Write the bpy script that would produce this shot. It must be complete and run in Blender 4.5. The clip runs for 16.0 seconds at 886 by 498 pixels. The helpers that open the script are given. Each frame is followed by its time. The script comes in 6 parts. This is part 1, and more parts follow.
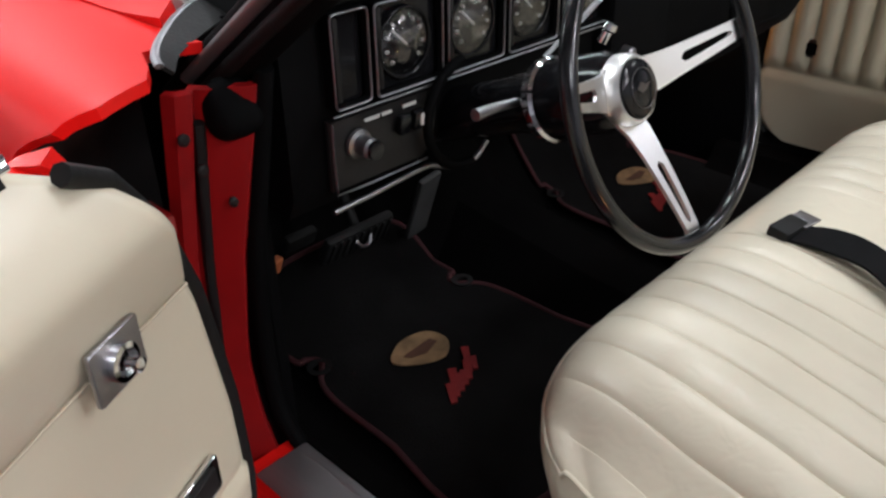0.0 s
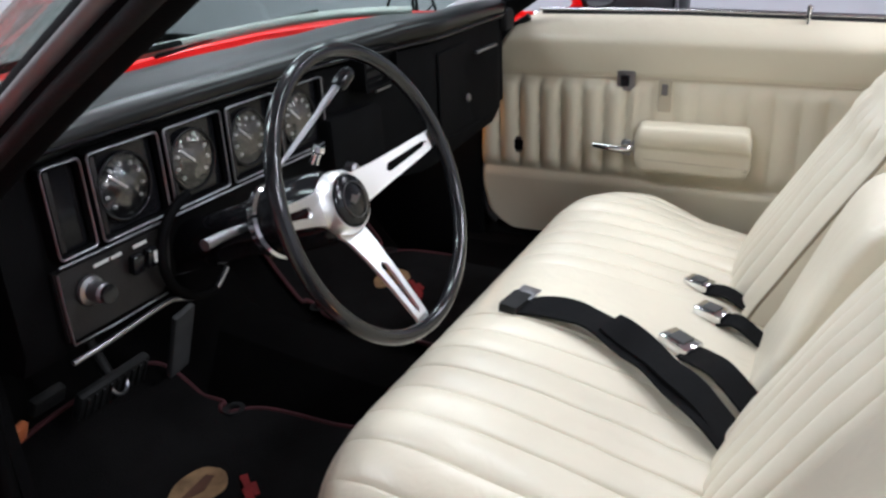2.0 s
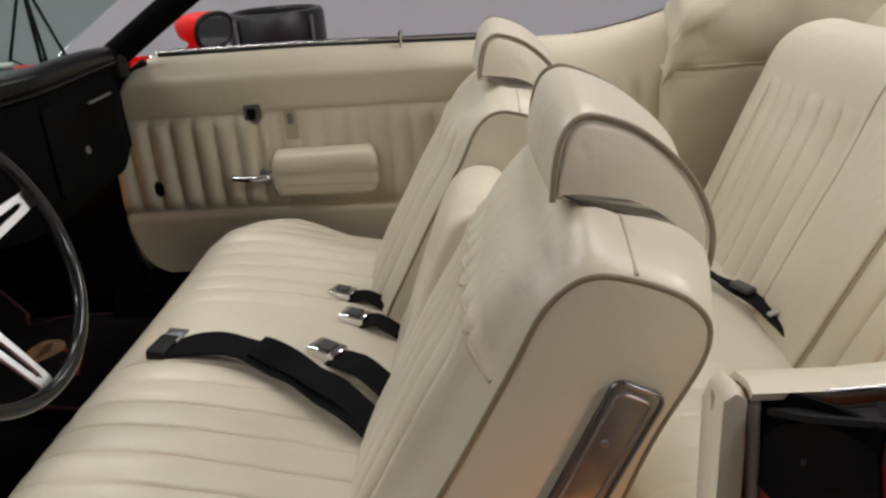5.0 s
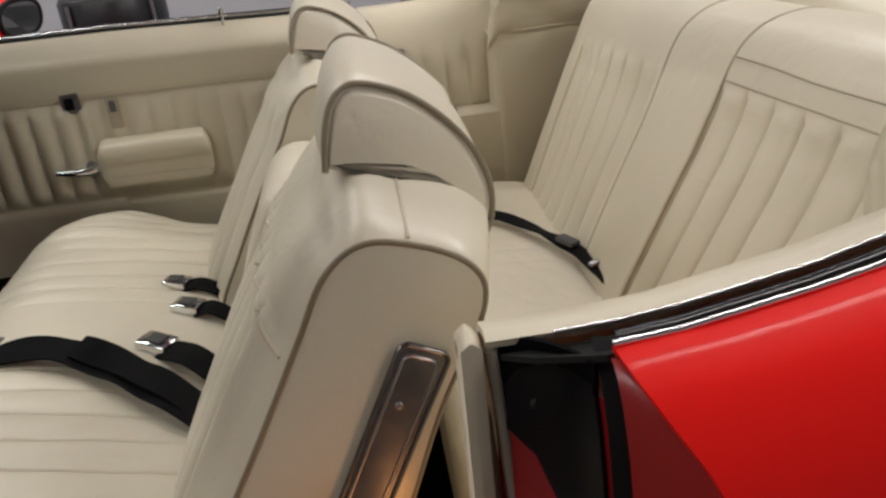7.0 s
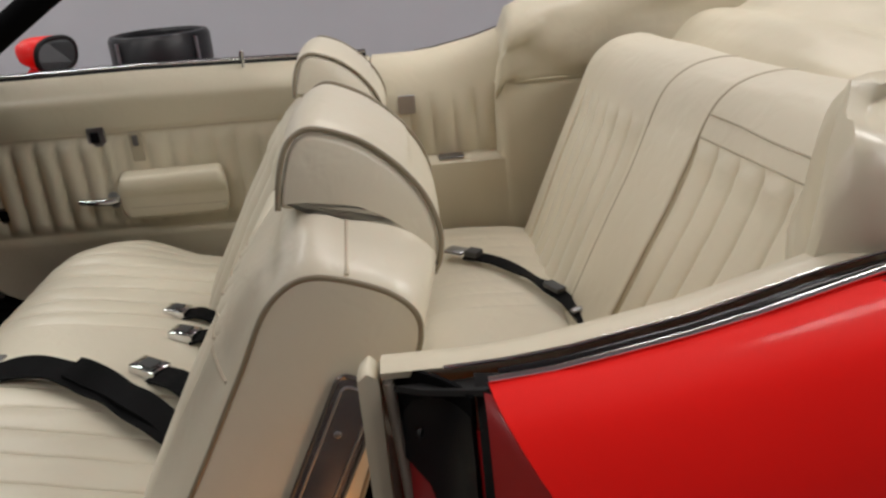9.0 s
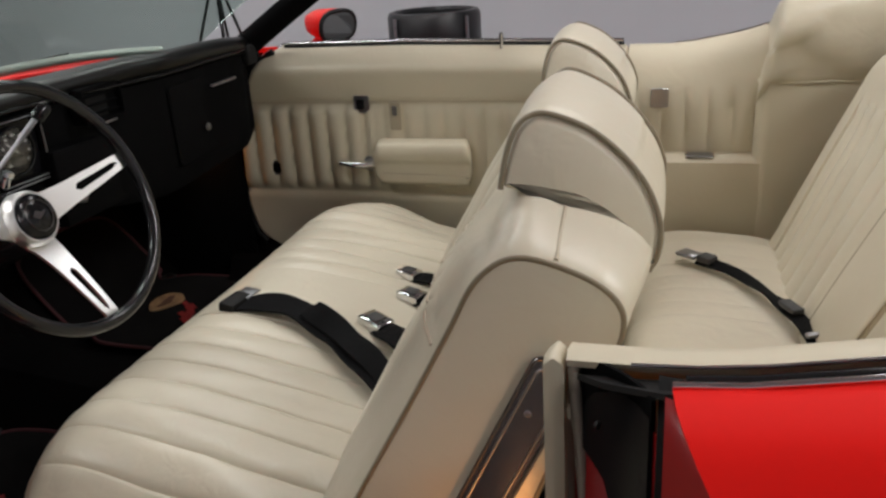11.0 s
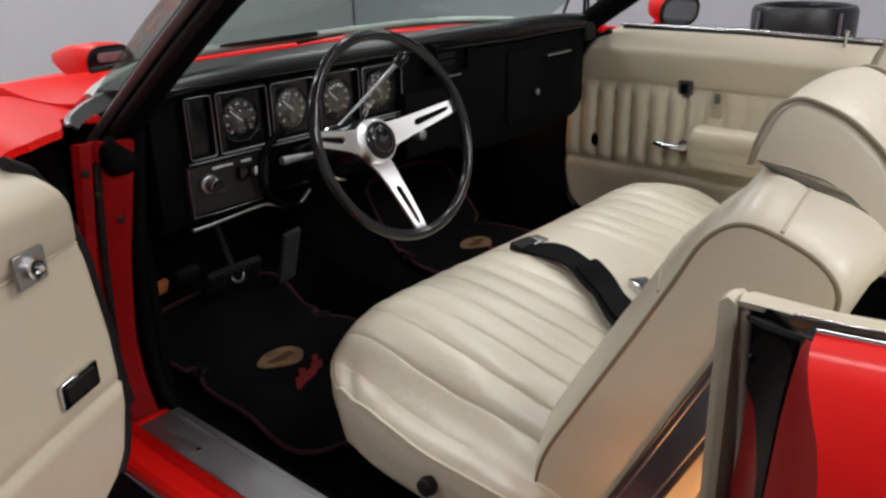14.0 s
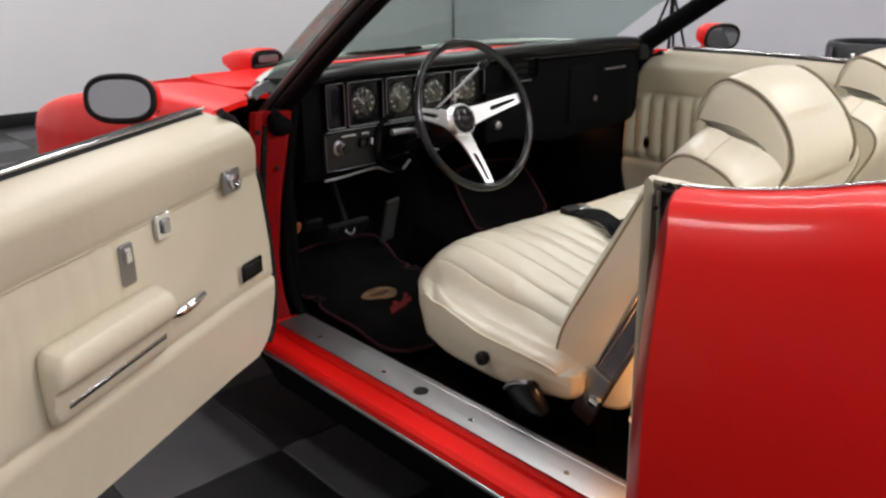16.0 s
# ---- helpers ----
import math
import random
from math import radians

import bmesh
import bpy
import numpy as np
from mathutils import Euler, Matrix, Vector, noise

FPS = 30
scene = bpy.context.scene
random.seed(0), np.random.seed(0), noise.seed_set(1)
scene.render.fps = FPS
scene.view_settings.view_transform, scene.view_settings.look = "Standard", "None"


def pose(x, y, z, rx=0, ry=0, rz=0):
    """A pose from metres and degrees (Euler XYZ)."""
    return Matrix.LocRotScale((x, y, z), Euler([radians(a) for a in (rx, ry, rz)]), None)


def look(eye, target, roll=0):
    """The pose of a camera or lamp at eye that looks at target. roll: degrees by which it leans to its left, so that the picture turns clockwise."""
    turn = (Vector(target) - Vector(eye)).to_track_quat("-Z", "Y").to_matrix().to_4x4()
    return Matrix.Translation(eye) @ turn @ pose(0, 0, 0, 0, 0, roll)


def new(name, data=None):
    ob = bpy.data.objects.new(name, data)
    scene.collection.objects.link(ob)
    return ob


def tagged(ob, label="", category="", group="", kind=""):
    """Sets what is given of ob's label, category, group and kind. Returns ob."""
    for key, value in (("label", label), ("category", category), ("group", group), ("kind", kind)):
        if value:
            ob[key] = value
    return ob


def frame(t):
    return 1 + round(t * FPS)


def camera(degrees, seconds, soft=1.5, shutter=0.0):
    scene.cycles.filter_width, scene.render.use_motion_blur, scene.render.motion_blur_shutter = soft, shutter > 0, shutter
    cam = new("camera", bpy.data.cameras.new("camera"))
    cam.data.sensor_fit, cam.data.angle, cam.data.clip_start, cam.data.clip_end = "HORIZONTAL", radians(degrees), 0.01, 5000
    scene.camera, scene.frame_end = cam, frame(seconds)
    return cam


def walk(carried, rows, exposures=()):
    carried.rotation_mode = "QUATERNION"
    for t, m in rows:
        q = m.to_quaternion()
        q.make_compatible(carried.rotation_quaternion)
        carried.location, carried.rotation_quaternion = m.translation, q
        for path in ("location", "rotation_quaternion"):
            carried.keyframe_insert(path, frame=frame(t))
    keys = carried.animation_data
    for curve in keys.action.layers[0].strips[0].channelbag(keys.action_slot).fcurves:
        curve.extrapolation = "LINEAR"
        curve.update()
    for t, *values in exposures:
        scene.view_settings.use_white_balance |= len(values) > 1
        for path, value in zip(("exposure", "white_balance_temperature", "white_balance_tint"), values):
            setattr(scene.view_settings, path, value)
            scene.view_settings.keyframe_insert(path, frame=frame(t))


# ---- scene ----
cam = camera(58.0, 16.0, soft=2.6)
PATH = [
    (0, (-1.132, -0.444, 1.187), (0.095, 0.758, 0.163), -0.9),
    (0.5, (-1.132, -0.457, 1.19), (0.237, 0.664, 0.258), -1.4),
    (1, (-1.127, -0.469, 1.198), (0.361, 0.556, 0.343), -2.0),
    (1.5, (-1.134, -0.499, 1.205), (0.44, 0.425, 0.388), -2.2),
    (2, (-1.146, -0.524, 1.207), (0.492, 0.315, 0.423), -2.8),
    (2.5, (-1.154, -0.556, 1.211), (0.561, 0.146, 0.458), -3.3),
    (3, (-1.15, -0.559, 1.21), (0.603, 0.056, 0.468), -3.4),
    (3.5, (-1.164, -0.588, 1.219), (0.622, -0.077, 0.478), -3.9),
    (4, (-1.158, -0.585, 1.212), (0.66, -0.206, 0.468), -4.0),
    (4.5, (-1.171, -0.612, 1.218), (0.665, -0.37, 0.464), -4.2),
    (5, (-1.179, -0.641, 1.219), (0.666, -0.51, 0.458), -4.6),
    (7.5, (-1.19, -0.759, 1.206), (0.623, -0.952, 0.383), -5.9),
    (8, (-1.207, -0.784, 1.211), (0.622, -1.009, 0.435), -5.2),
    (10.5, (-1.237, -0.846, 1.214), (0.587, -0.453, 0.494), -4.0),
    (11, (-1.238, -0.847, 1.213), (0.548, -0.317, 0.487), -3.7),
    (11.5, (-1.242, -0.847, 1.217), (0.485, -0.155, 0.482), -3.0),
    (12, (-1.246, -0.85, 1.215), (0.413, -0.004, 0.486), -2.9),
    (12.5, (-1.251, -0.842, 1.209), (0.333, 0.134, 0.474), -2.4),
    (13, (-1.261, -0.862, 1.212), (0.232, 0.245, 0.473), -1.9),
    (13.5, (-1.29, -0.91, 1.211), (0.14, 0.277, 0.474), -1.5),
    (14, (-1.341, -0.984, 1.214), (0.063, 0.24, 0.486), -1.4),
    (14.5, (-1.415, -1.07, 1.218), (-0.033, 0.197, 0.522), -1.3),
    (15, (-1.491, -1.167, 1.217), (-0.151, 0.154, 0.54), -1.1),
    (15.5, (-1.595, -1.273, 1.215), (-0.296, 0.099, 0.559), -0.7),
    (16, (-1.699, -1.382, 1.215), (-0.428, 0.018, 0.564), -0.6),
]
# seconds, stops, kelvin, tint
EXPOSURES = [(0, 0.1, 6050, 10), (0.5, 0.22, 6000, 10), (1.5, 0.56, 5800, 10), (2.5, 0.36, 5750, 10), (3.5, 0.12, 6100, 10), (5, -0.37, 6500, 10), (8, -0.44, 6600, 10), (11, -0.39, 6500, 10),
             (12.5, -0.40, 6200, 10), (13.5, -0.24, 6250, 10), (14.5, -0.03, 6300, 10), (16, 0.15, 6400, 10)]
walk(cam, [(t, look(eye, target, roll)) for t, eye, target, roll in PATH], EXPOSURES)

# ---- light: a closed workshop with strip lamps under the ceiling ----
world = bpy.data.worlds.new("world")
scene.world = world
world.use_nodes = True
world.node_tree.nodes["Background"].inputs[0].default_value = (0.5, 0.52, 0.56, 1)
world.node_tree.nodes["Background"].inputs[1].default_value = 0.05
STRIPS = [(-1.5, 1.9, 48), (0.6, 0.6, 27), (2.7, 1.4, 30), (0.4, -1.9, 28), (2.7, -1.8, 28), (-2.0, -3.9, 78), (0.8, -4.2, 100), (0.2, 4.4, 50), (3.6, 4.2, 50), (-3.2, 4.4, 45)]


# ---- materials ----
def material(name, colour, rough=0.5, metal=0.0, grain=0.0, grain_size=400.0, stain=0.0, stain_size=6.0, coat=0.0, spec=0.5, tint=None, detail=3.0, vary=0.12, crease=0.0, crease_size=22.0):
    m = bpy.data.materials.new(name)
    m.use_nodes = True
    nt = m.node_tree
    b = nt.nodes["Principled BSDF"]
    b.inputs["Base Color"].default_value = (*colour, 1)
    b.inputs["Roughness"].default_value = rough
    b.inputs["Metallic"].default_value = metal
    b.inputs["Specular IOR Level"].default_value = spec
    if coat:
        b.inputs["Coat Weight"].default_value = coat
        b.inputs["Coat Roughness"].default_value = 0.04
    co = nt.nodes.new("ShaderNodeTexCoord")
    if stain:
        n = nt.nodes.new("ShaderNodeTexNoise")
        n.inputs["Scale"].default_value = stain_size
        n.inputs["Detail"].default_value = detail
        n.inputs["Roughness"].default_value = 0.55
        nt.links.new(co.outputs["Object"], n.inputs["Vector"])
        ramp = nt.nodes.new("ShaderNodeMapRange")
        ramp.inputs["From Min"].default_value = 0.3
        ramp.inputs["From Max"].default_value = 0.72
        nt.links.new(n.outputs["Fac"], ramp.inputs["Value"])
        mix = nt.nodes.new("ShaderNodeMix")
        mix.data_type = "RGBA"
        other = tint or tuple(c * (1 - stain) for c in colour)
        mix.inputs["A"].default_value = (*colour, 1)
        mix.inputs["B"].default_value = (*other, 1)
        nt.links.new(ramp.outputs["Result"], mix.inputs["Factor"])
        nt.links.new(mix.outputs["Result"], b.inputs["Base Color"])
        r2 = nt.nodes.new("ShaderNodeMapRange")
        r2.inputs["To Min"].default_value = max(0.02, rough * (1 - vary))
        r2.inputs["To Max"].default_value = min(1.0, rough * (1 + vary))
        nt.links.new(n.outputs["Fac"], r2.inputs["Value"])
        nt.links.new(r2.outputs["Result"], b.inputs["Roughness"])
    if grain:
        g = nt.nodes.new("ShaderNodeTexNoise")
        g.inputs["Scale"].default_value = grain_size
        g.inputs["Detail"].default_value = 1
        nt.links.new(co.outputs["Object"], g.inputs["Vector"])
        bump = nt.nodes.new("ShaderNodeBump")
        bump.inputs["Strength"].default_value = grain
        bump.inputs["Distance"].default_value = 0.002
        nt.links.new(g.outputs["Fac"], bump.inputs["Height"])
        nt.links.new(bump.outputs["Normal"], b.inputs["Normal"])
        if crease:
            # soft wrinkles under the fine grain
            c = nt.nodes.new("ShaderNodeTexNoise")
            c.inputs["Scale"].default_value = crease_size
            c.inputs["Detail"].default_value = 2
            c.inputs["Distortion"].default_value = 0.6
            nt.links.new(co.outputs["Object"], c.inputs["Vector"])
            b2 = nt.nodes.new("ShaderNodeBump")
            b2.inputs["Strength"].default_value = crease
            b2.inputs["Distance"].default_value = 0.006
            nt.links.new(c.outputs["Fac"], b2.inputs["Height"])
            nt.links.new(b2.outputs["Normal"], bump.inputs["Normal"])
    return m


def brushed(name, colour, rough, axis_scale, metal=1.0):
    m = material(name, colour, rough, metal)
    nt = m.node_tree
    co = nt.nodes.new("ShaderNodeTexCoord")
    mp = nt.nodes.new("ShaderNodeMapping")
    mp.inputs["Scale"].default_value = axis_scale
    n = nt.nodes.new("ShaderNodeTexNoise")
    n.inputs["Scale"].default_value = 20
    n.inputs["Detail"].default_value = 5
    nt.links.new(co.outputs["Object"], mp.inputs["Vector"])
    nt.links.new(mp.outputs["Vector"], n.inputs["Vector"])
    r = nt.nodes.new("ShaderNodeMapRange")
    r.inputs["To Min"].default_value = rough * 0.6
    r.inputs["To Max"].default_value = rough * 1.5
    nt.links.new(n.outputs["Fac"], r.inputs["Value"])
    b = nt.nodes["Principled BSDF"]
    nt.links.new(r.outputs["Result"], b.inputs["Roughness"])
    bump = nt.nodes.new("ShaderNodeBump")
    bump.inputs["Strength"].default_value = 0.08
    bump.inputs["Distance"].default_value = 0.001
    nt.links.new(n.outputs["Fac"], bump.inputs["Height"])
    nt.links.new(bump.outputs["Normal"], b.inputs["Normal"])
    return m


def glowing(name, colour, strength):
    m = material(name, colour, 0.5)
    b = m.node_tree.nodes["Principled BSDF"]
    b.inputs["Emission Color"].default_value = (*colour, 1)
    b.inputs["Emission Strength"].default_value = strength
    return m


VINYL = material("cream_vinyl", (0.67, 0.61, 0.465), 0.36, 0, 0.04, 200, 0.10, 3.5, detail=1.5, vary=0.06, crease=0.22)
VINYL_SEAT = material("cream_seat_vinyl", (0.705, 0.65, 0.515), 0.33, 0, 0.03, 200, 0.08, 3.0, detail=1.5, vary=0.06, crease=0.30, crease_size=26)
VINYL_WORN = material("cream_vinyl_lower", (0.37, 0.32, 0.245), 0.5, 0, 0.1, 200, 0.22, 5.0, detail=2)
PIPING = material("cream_piping", (0.24, 0.20, 0.135), 0.42, 0, 0.1, 500)
WELT = material("cream_welt", (0.44, 0.385, 0.28), 0.45, 0, 0.05, 200)
SATIN_GREY = material("satin_grey_molding", (0.20, 0.19, 0.185), 0.38, 0.4, 0.05, 80, 0.2, 12)
STITCH = material("seam_thread", (0.55, 0.48, 0.36), 0.6)
RED = material("red_paint", (0.82, 0.010, 0.007), 0.44, 0, 0.015, 60, 0.08, 2.0, coat=0.14, spec=0.14, detail=1.5)
RED.node_tree.nodes["Principled BSDF"].inputs["Coat Roughness"].default_value = 0.10
# the body red in two darker copies, for shade in the door openings
RED_SHADED = material("red_paint_shaded", (0.30, 0.008, 0.009), 0.34, 0, 0.05, 40, 0.25, 9.0, coat=0.06, spec=0.25)
RED_DEEP_SHADE = material("red_paint_deep_shade", (0.24, 0.007, 0.009), 0.3, 0, 0.08, 60, 0.25, 9.0, coat=0.3)
DULL_WHITE = material("pale_seal", (0.34, 0.30, 0.25), 0.5, 0, 0.1, 200)
BLACK = material("black_vinyl", (0.003, 0.003, 0.0033), 0.75, 0, 0.2, 250, 0.2, 8.0, spec=0.06)
COVER_BLACK = material("black_jamb_cover", (0.005, 0.005, 0.006), 0.34, 0, 0.05, 60, 0.2, 12, spec=0.12)
DASH_PAD = material("black_dash_pad", (0.003, 0.0033, 0.0033), 0.30, 0, 0.05, 250, 0.2, 8.0, spec=0.30)
BLACK_GLOSS = material("black_gloss", (0.007, 0.007, 0.008), 0.14, 0, 0.01, 200, spec=0.3)
RIM_BLACK = material("black_wheel_rim", (0.010, 0.010, 0.011), 0.16, 0, 0.03, 120)
CARPET = material("black_carpet", (0.0035, 0.0032, 0.0032), 0.95, 0, 0.9, 400, 0.3, 10, spec=0.03)
MAT_PILE = material("dark_mat_pile", (0.0085, 0.008, 0.008), 0.95, 0, 0.9, 400, 0.3, 12, spec=0.04)
MAT_EDGE = material("red_mat_binding", (0.045, 0.004, 0.007), 0.8, 0, 0.5, 600, 0.3, 20)
MAT_RED = material("red_embroidery", (0.24, 0.009, 0.009), 0.8, 0, 0.6, 500, 0.4, 30)
MAT_TAN = material("tan_embroidery", (0.30, 0.18, 0.085), 0.8, 0, 0.6, 500, 0.5, 30)
MAT_BROWN = material("brown_embroidery", (0.10, 0.04, 0.02), 0.8, 0, 0.6, 500, 0.4, 30)
RUBBER = material("black_rubber", (0.009, 0.009, 0.009), 0.6, 0, 0.2, 200, 0.2, 15, spec=0.25)
CHROME = material("chrome", (0.78, 0.78, 0.79), 0.10, 1.0, 0.02, 60, 0.08, 12)
STEEL = material("grey_steel", (0.42, 0.42, 0.44), 0.35, 1.0, 0.1, 150, 0.3, 14)
SPOKE = brushed("brushed_spoke", (0.80, 0.80, 0.79), 0.36, (3, 3, 3))
SILL_ALU = brushed("sill_aluminium", (0.47, 0.47, 0.48), 0.42, (8, 0.6, 1))
PLATE = brushed("trim_plate_metal", (0.46, 0.46, 0.48), 0.22, (4, 1, 1))
PALE_TRIM = material("pale_satin_molding", (0.62, 0.64, 0.61), 0.42, 0.4, 0.05, 80, 0.15, 12)
PLATE_EDGE = material("dull_plate_edge", (0.16, 0.15, 0.15), 0.3, 1.0, 0.05, 100)
WEBBING = material("black_webbing", (0.004, 0.004, 0.0045), 0.75, 0, 0.5, 500, 0.2, 20, spec=0.12)
GREY_TRIM = material("grey_panel", (0.012, 0.011, 0.011), 0.5, 0, 0.1, 200, 0.35, 22, spec=0.3)
PEDAL_GREY = material("grey_pedal_rubber", (0.06, 0.06, 0.06), 0.6, 0, 0.2, 200, 0.2, 15)
DIAL = material("dial_face", (0.003, 0.003, 0.0035), 0.6, 0, 0.05, 100, spec=0.15)
DIAL_MARK = material("dial_marks", (0.50, 0.50, 0.48), 0.5)
MIRROR = material("mirror_glass", (0.66, 0.67, 0.66), 0.015, 1.0)
WALL = material("grey_wall_paint", (0.66, 0.66, 0.70), 0.7, 0, 0.1, 90, 0.05, 1.2)
WALL_FRONT = material("pale_grey_wall_paint", (0.72, 0.72, 0.725), 0.65, 0, 0.1, 90, 0.05, 1.2)
CEILING = material("white_ceiling", (0.62, 0.62, 0.62), 0.8, 0, 0.1, 40, 0.06, 2.0)
SLAB = material("floor_slab", (0.03, 0.03, 0.032), 0.5, 0, 0.2, 60, 0.2, 3)
TILE_BLACK = material("black_floor_tile", (0.005, 0.005, 0.0055), 0.42, 0, 0.1, 60, 0.3, 6)
TILE_GREY = material("grey_floor_tile", (0.075, 0.074, 0.078), 0.42, 0, 0.1, 60, 0.2, 6)
HOUSING = material("white_lamp_housing", (0.8, 0.8, 0.8), 0.5)
DRUM = material("black_chair_leather", (0.016, 0.016, 0.018), 0.34, 0, 0.2, 200, 0.3, 9)
ORANGE = material("amber_lens", (0.42, 0.13, 0.05), 0.35, 0, 0.05, 100, 0.2, 30)
LENS_GLOW = glowing("lamp_lens_warm", (1.0, 0.55, 0.22), 2.0)


def tinted_glass():
    m = bpy.data.materials.new("green_tinted_glass")
    m.use_nodes = True
    nt = m.node_tree
    out = nt.nodes["Material Output"]
    nt.nodes.remove(nt.nodes["Principled BSDF"])
    tr = nt.nodes.new("ShaderNodeBsdfTransparent")
    tr.inputs[0].default_value = (0.76, 0.825, 0.795, 1)
    gl = nt.nodes.new("ShaderNodeBsdfGlossy")
    gl.inputs["Roughness"].default_value = 0.02
    lw = nt.nodes.new("ShaderNodeLayerWeight")
    pw = nt.nodes.new("ShaderNodeMath")
    pw.operation = "POWER"
    pw.inputs[1].default_value = 4.0
    nt.links.new(lw.outputs["Facing"], pw.inputs[0])
    fr = nt.nodes.new("ShaderNodeMath")
    fr.operation = "MULTIPLY_ADD"
    fr.inputs[1].default_value = 0.45
    fr.inputs[2].default_value = 0.045
    nt.links.new(pw.outputs[0], fr.inputs[0])
    mix = nt.nodes.new("ShaderNodeMixShader")
    nt.links.new(fr.outputs[0], mix.inputs[0])
    nt.links.new(tr.outputs[0], mix.inputs[1])
    nt.links.new(gl.outputs[0], mix.inputs[2])
    nt.links.new(mix.outputs[0], out.inputs[0])
    return m


GLASS = tinted_glass()


# ---- mesh helpers ----
def finish(name, verts, faces, mat, smooth=40):
    me = bpy.data.meshes.new(name)
    me.from_pydata([tuple(v) for v in verts], [], faces)
    bm = bmesh.new()
    bm.from_mesh(me)
    bmesh.ops.remove_doubles(bm, verts=bm.verts, dist=1e-5)
    bmesh.ops.recalc_face_normals(bm, faces=bm.faces)
    bm.to_mesh(me)
    bm.free()
    me.materials.append(mat)
    if smooth:
        me.shade_smooth()
        me.set_sharp_from_angle(angle=radians(smooth))
    return me


def part(name, me, parent=None, label=""):
    ob = new(name, me)
    while parent is not None and parent.parent is not None and parent.parent.parent is not None:
        parent = parent.parent
    if parent is not None:
        ob.parent = parent
    if label:
        ob["label"] = label
    return ob


def thing(name, label, category, at=(0, 0, 0), group="", kind=""):
    ob = new(name)
    ob.location = at
    ob.empty_display_size = 0.05
    return tagged(ob, label, category, group, kind)


def curve(points, n, closed=False):
    """A smooth run of n points through the given ones."""
    P = np.array(points, float)
    k = len(P)
    if closed:
        Q = np.vstack([P[-1], P, P[0], P[1]])
        segs = k
    else:
        Q = np.vstack([2 * P[0] - P[1], P, 2 * P[-1] - P[-2]])
        segs = k - 1
    t = np.linspace(0, segs, n, endpoint=not closed)
    out = []
    for a in t:
        i = min(int(a), segs - 1)
        f = a - i
        p0, p1, p2, p3 = Q[i], Q[i + 1], Q[i + 2], Q[i + 3]
        out.append(0.5 * (2 * p1 + (p2 - p0) * f + (2 * p0 - 5 * p1 + 4 * p2 - p3) * f * f + (3 * p1 - p0 - 3 * p2 + p3) * f ** 3))
    return np.array(out)


def loft(name, rows, mat, closed=False, caps=False, smooth=40):
    """Skin over rows of points, all of one length."""
    rows = [np.array(r, float) for r in rows]
    n = len(rows[0])
    verts = np.vstack(rows)
    faces = []
    m = n if closed else n - 1
    for i in range(len(rows) - 1):
        for j in range(m):
            a, b = i * n + j, i * n + (j + 1) % n
            faces.append((a, b, b + n, a + n))
    if caps:
        faces.append(tuple(range(n - 1, -1, -1)))
        faces.append(tuple((len(rows) - 1) * n + j for j in range(n)))
    return finish(name, verts, faces, mat, smooth)


def shell(name, rows, mat, thick, smooth=40):
    """An open skin with a second one behind it and closed rims."""
    A = np.array(rows, float)
    du = np.gradient(A, axis=0)
    dv = np.gradient(A, axis=1)
    nn = np.cross(du, dv)
    nn /= np.maximum(np.linalg.norm(nn, axis=2, keepdims=True), 1e-9)
    B = A + nn * thick
    r, c = A.shape[:2]
    verts = np.vstack([A.reshape(-1, 3), B.reshape(-1, 3)])
    faces = []
    o = r * c
    for i in range(r - 1):
        for j in range(c - 1):
            a = i * c + j
            faces.append((a, a + 1, a + 1 + c, a + c))
            faces.append((o + a, o + a + c, o + a + 1 + c, o + a + 1))
    for j in range(c - 1):
        faces.append((j, o + j, o + j + 1, j + 1))
        a = (r - 1) * c + j
        faces.append((a, a + 1, o + a + 1, o + a))
    for i in range(r - 1):
        a = i * c
        faces.append((a, a + c, o + a + c, o + a))
        a = i * c + c - 1
        faces.append((a, o + a, o + a + c, a + c))
    return finish(name, verts, faces, mat, smooth)


def tube(name, points, radius, mat, sides=10, closed=False, flat=1.0):
    P = np.array(points, float)
    n = len(P)
    T = np.gradient(P, axis=0) if not closed else (np.roll(P, -1, 0) - np.roll(P, 1, 0))
    T /= np.maximum(np.linalg.norm(T, axis=1, keepdims=True), 1e-9)
    ref = np.array((0, 0, 1.0)) if abs(T[0][2]) < 0.9 else np.array((1.0, 0, 0))
    u = ref - T[0] * (ref @ T[0])
    u /= np.linalg.norm(u)
    rings = []
    rad = np.full(n, radius) if np.isscalar(radius) else np.array(radius, float)
    for i in range(n):
        u = u - T[i] * (u @ T[i])
        u /= np.linalg.norm(u)
        v = np.cross(T[i], u)
        rings.append([P[i] + rad[i] * (math.cos(a) * v + flat * math.sin(a) * u) for a in np.linspace(0, 2 * math.pi, sides, endpoint=False)])
    if closed:
        rings.append(rings[0])
    return loft(name, rings, mat, closed=True, caps=not closed, smooth=60)


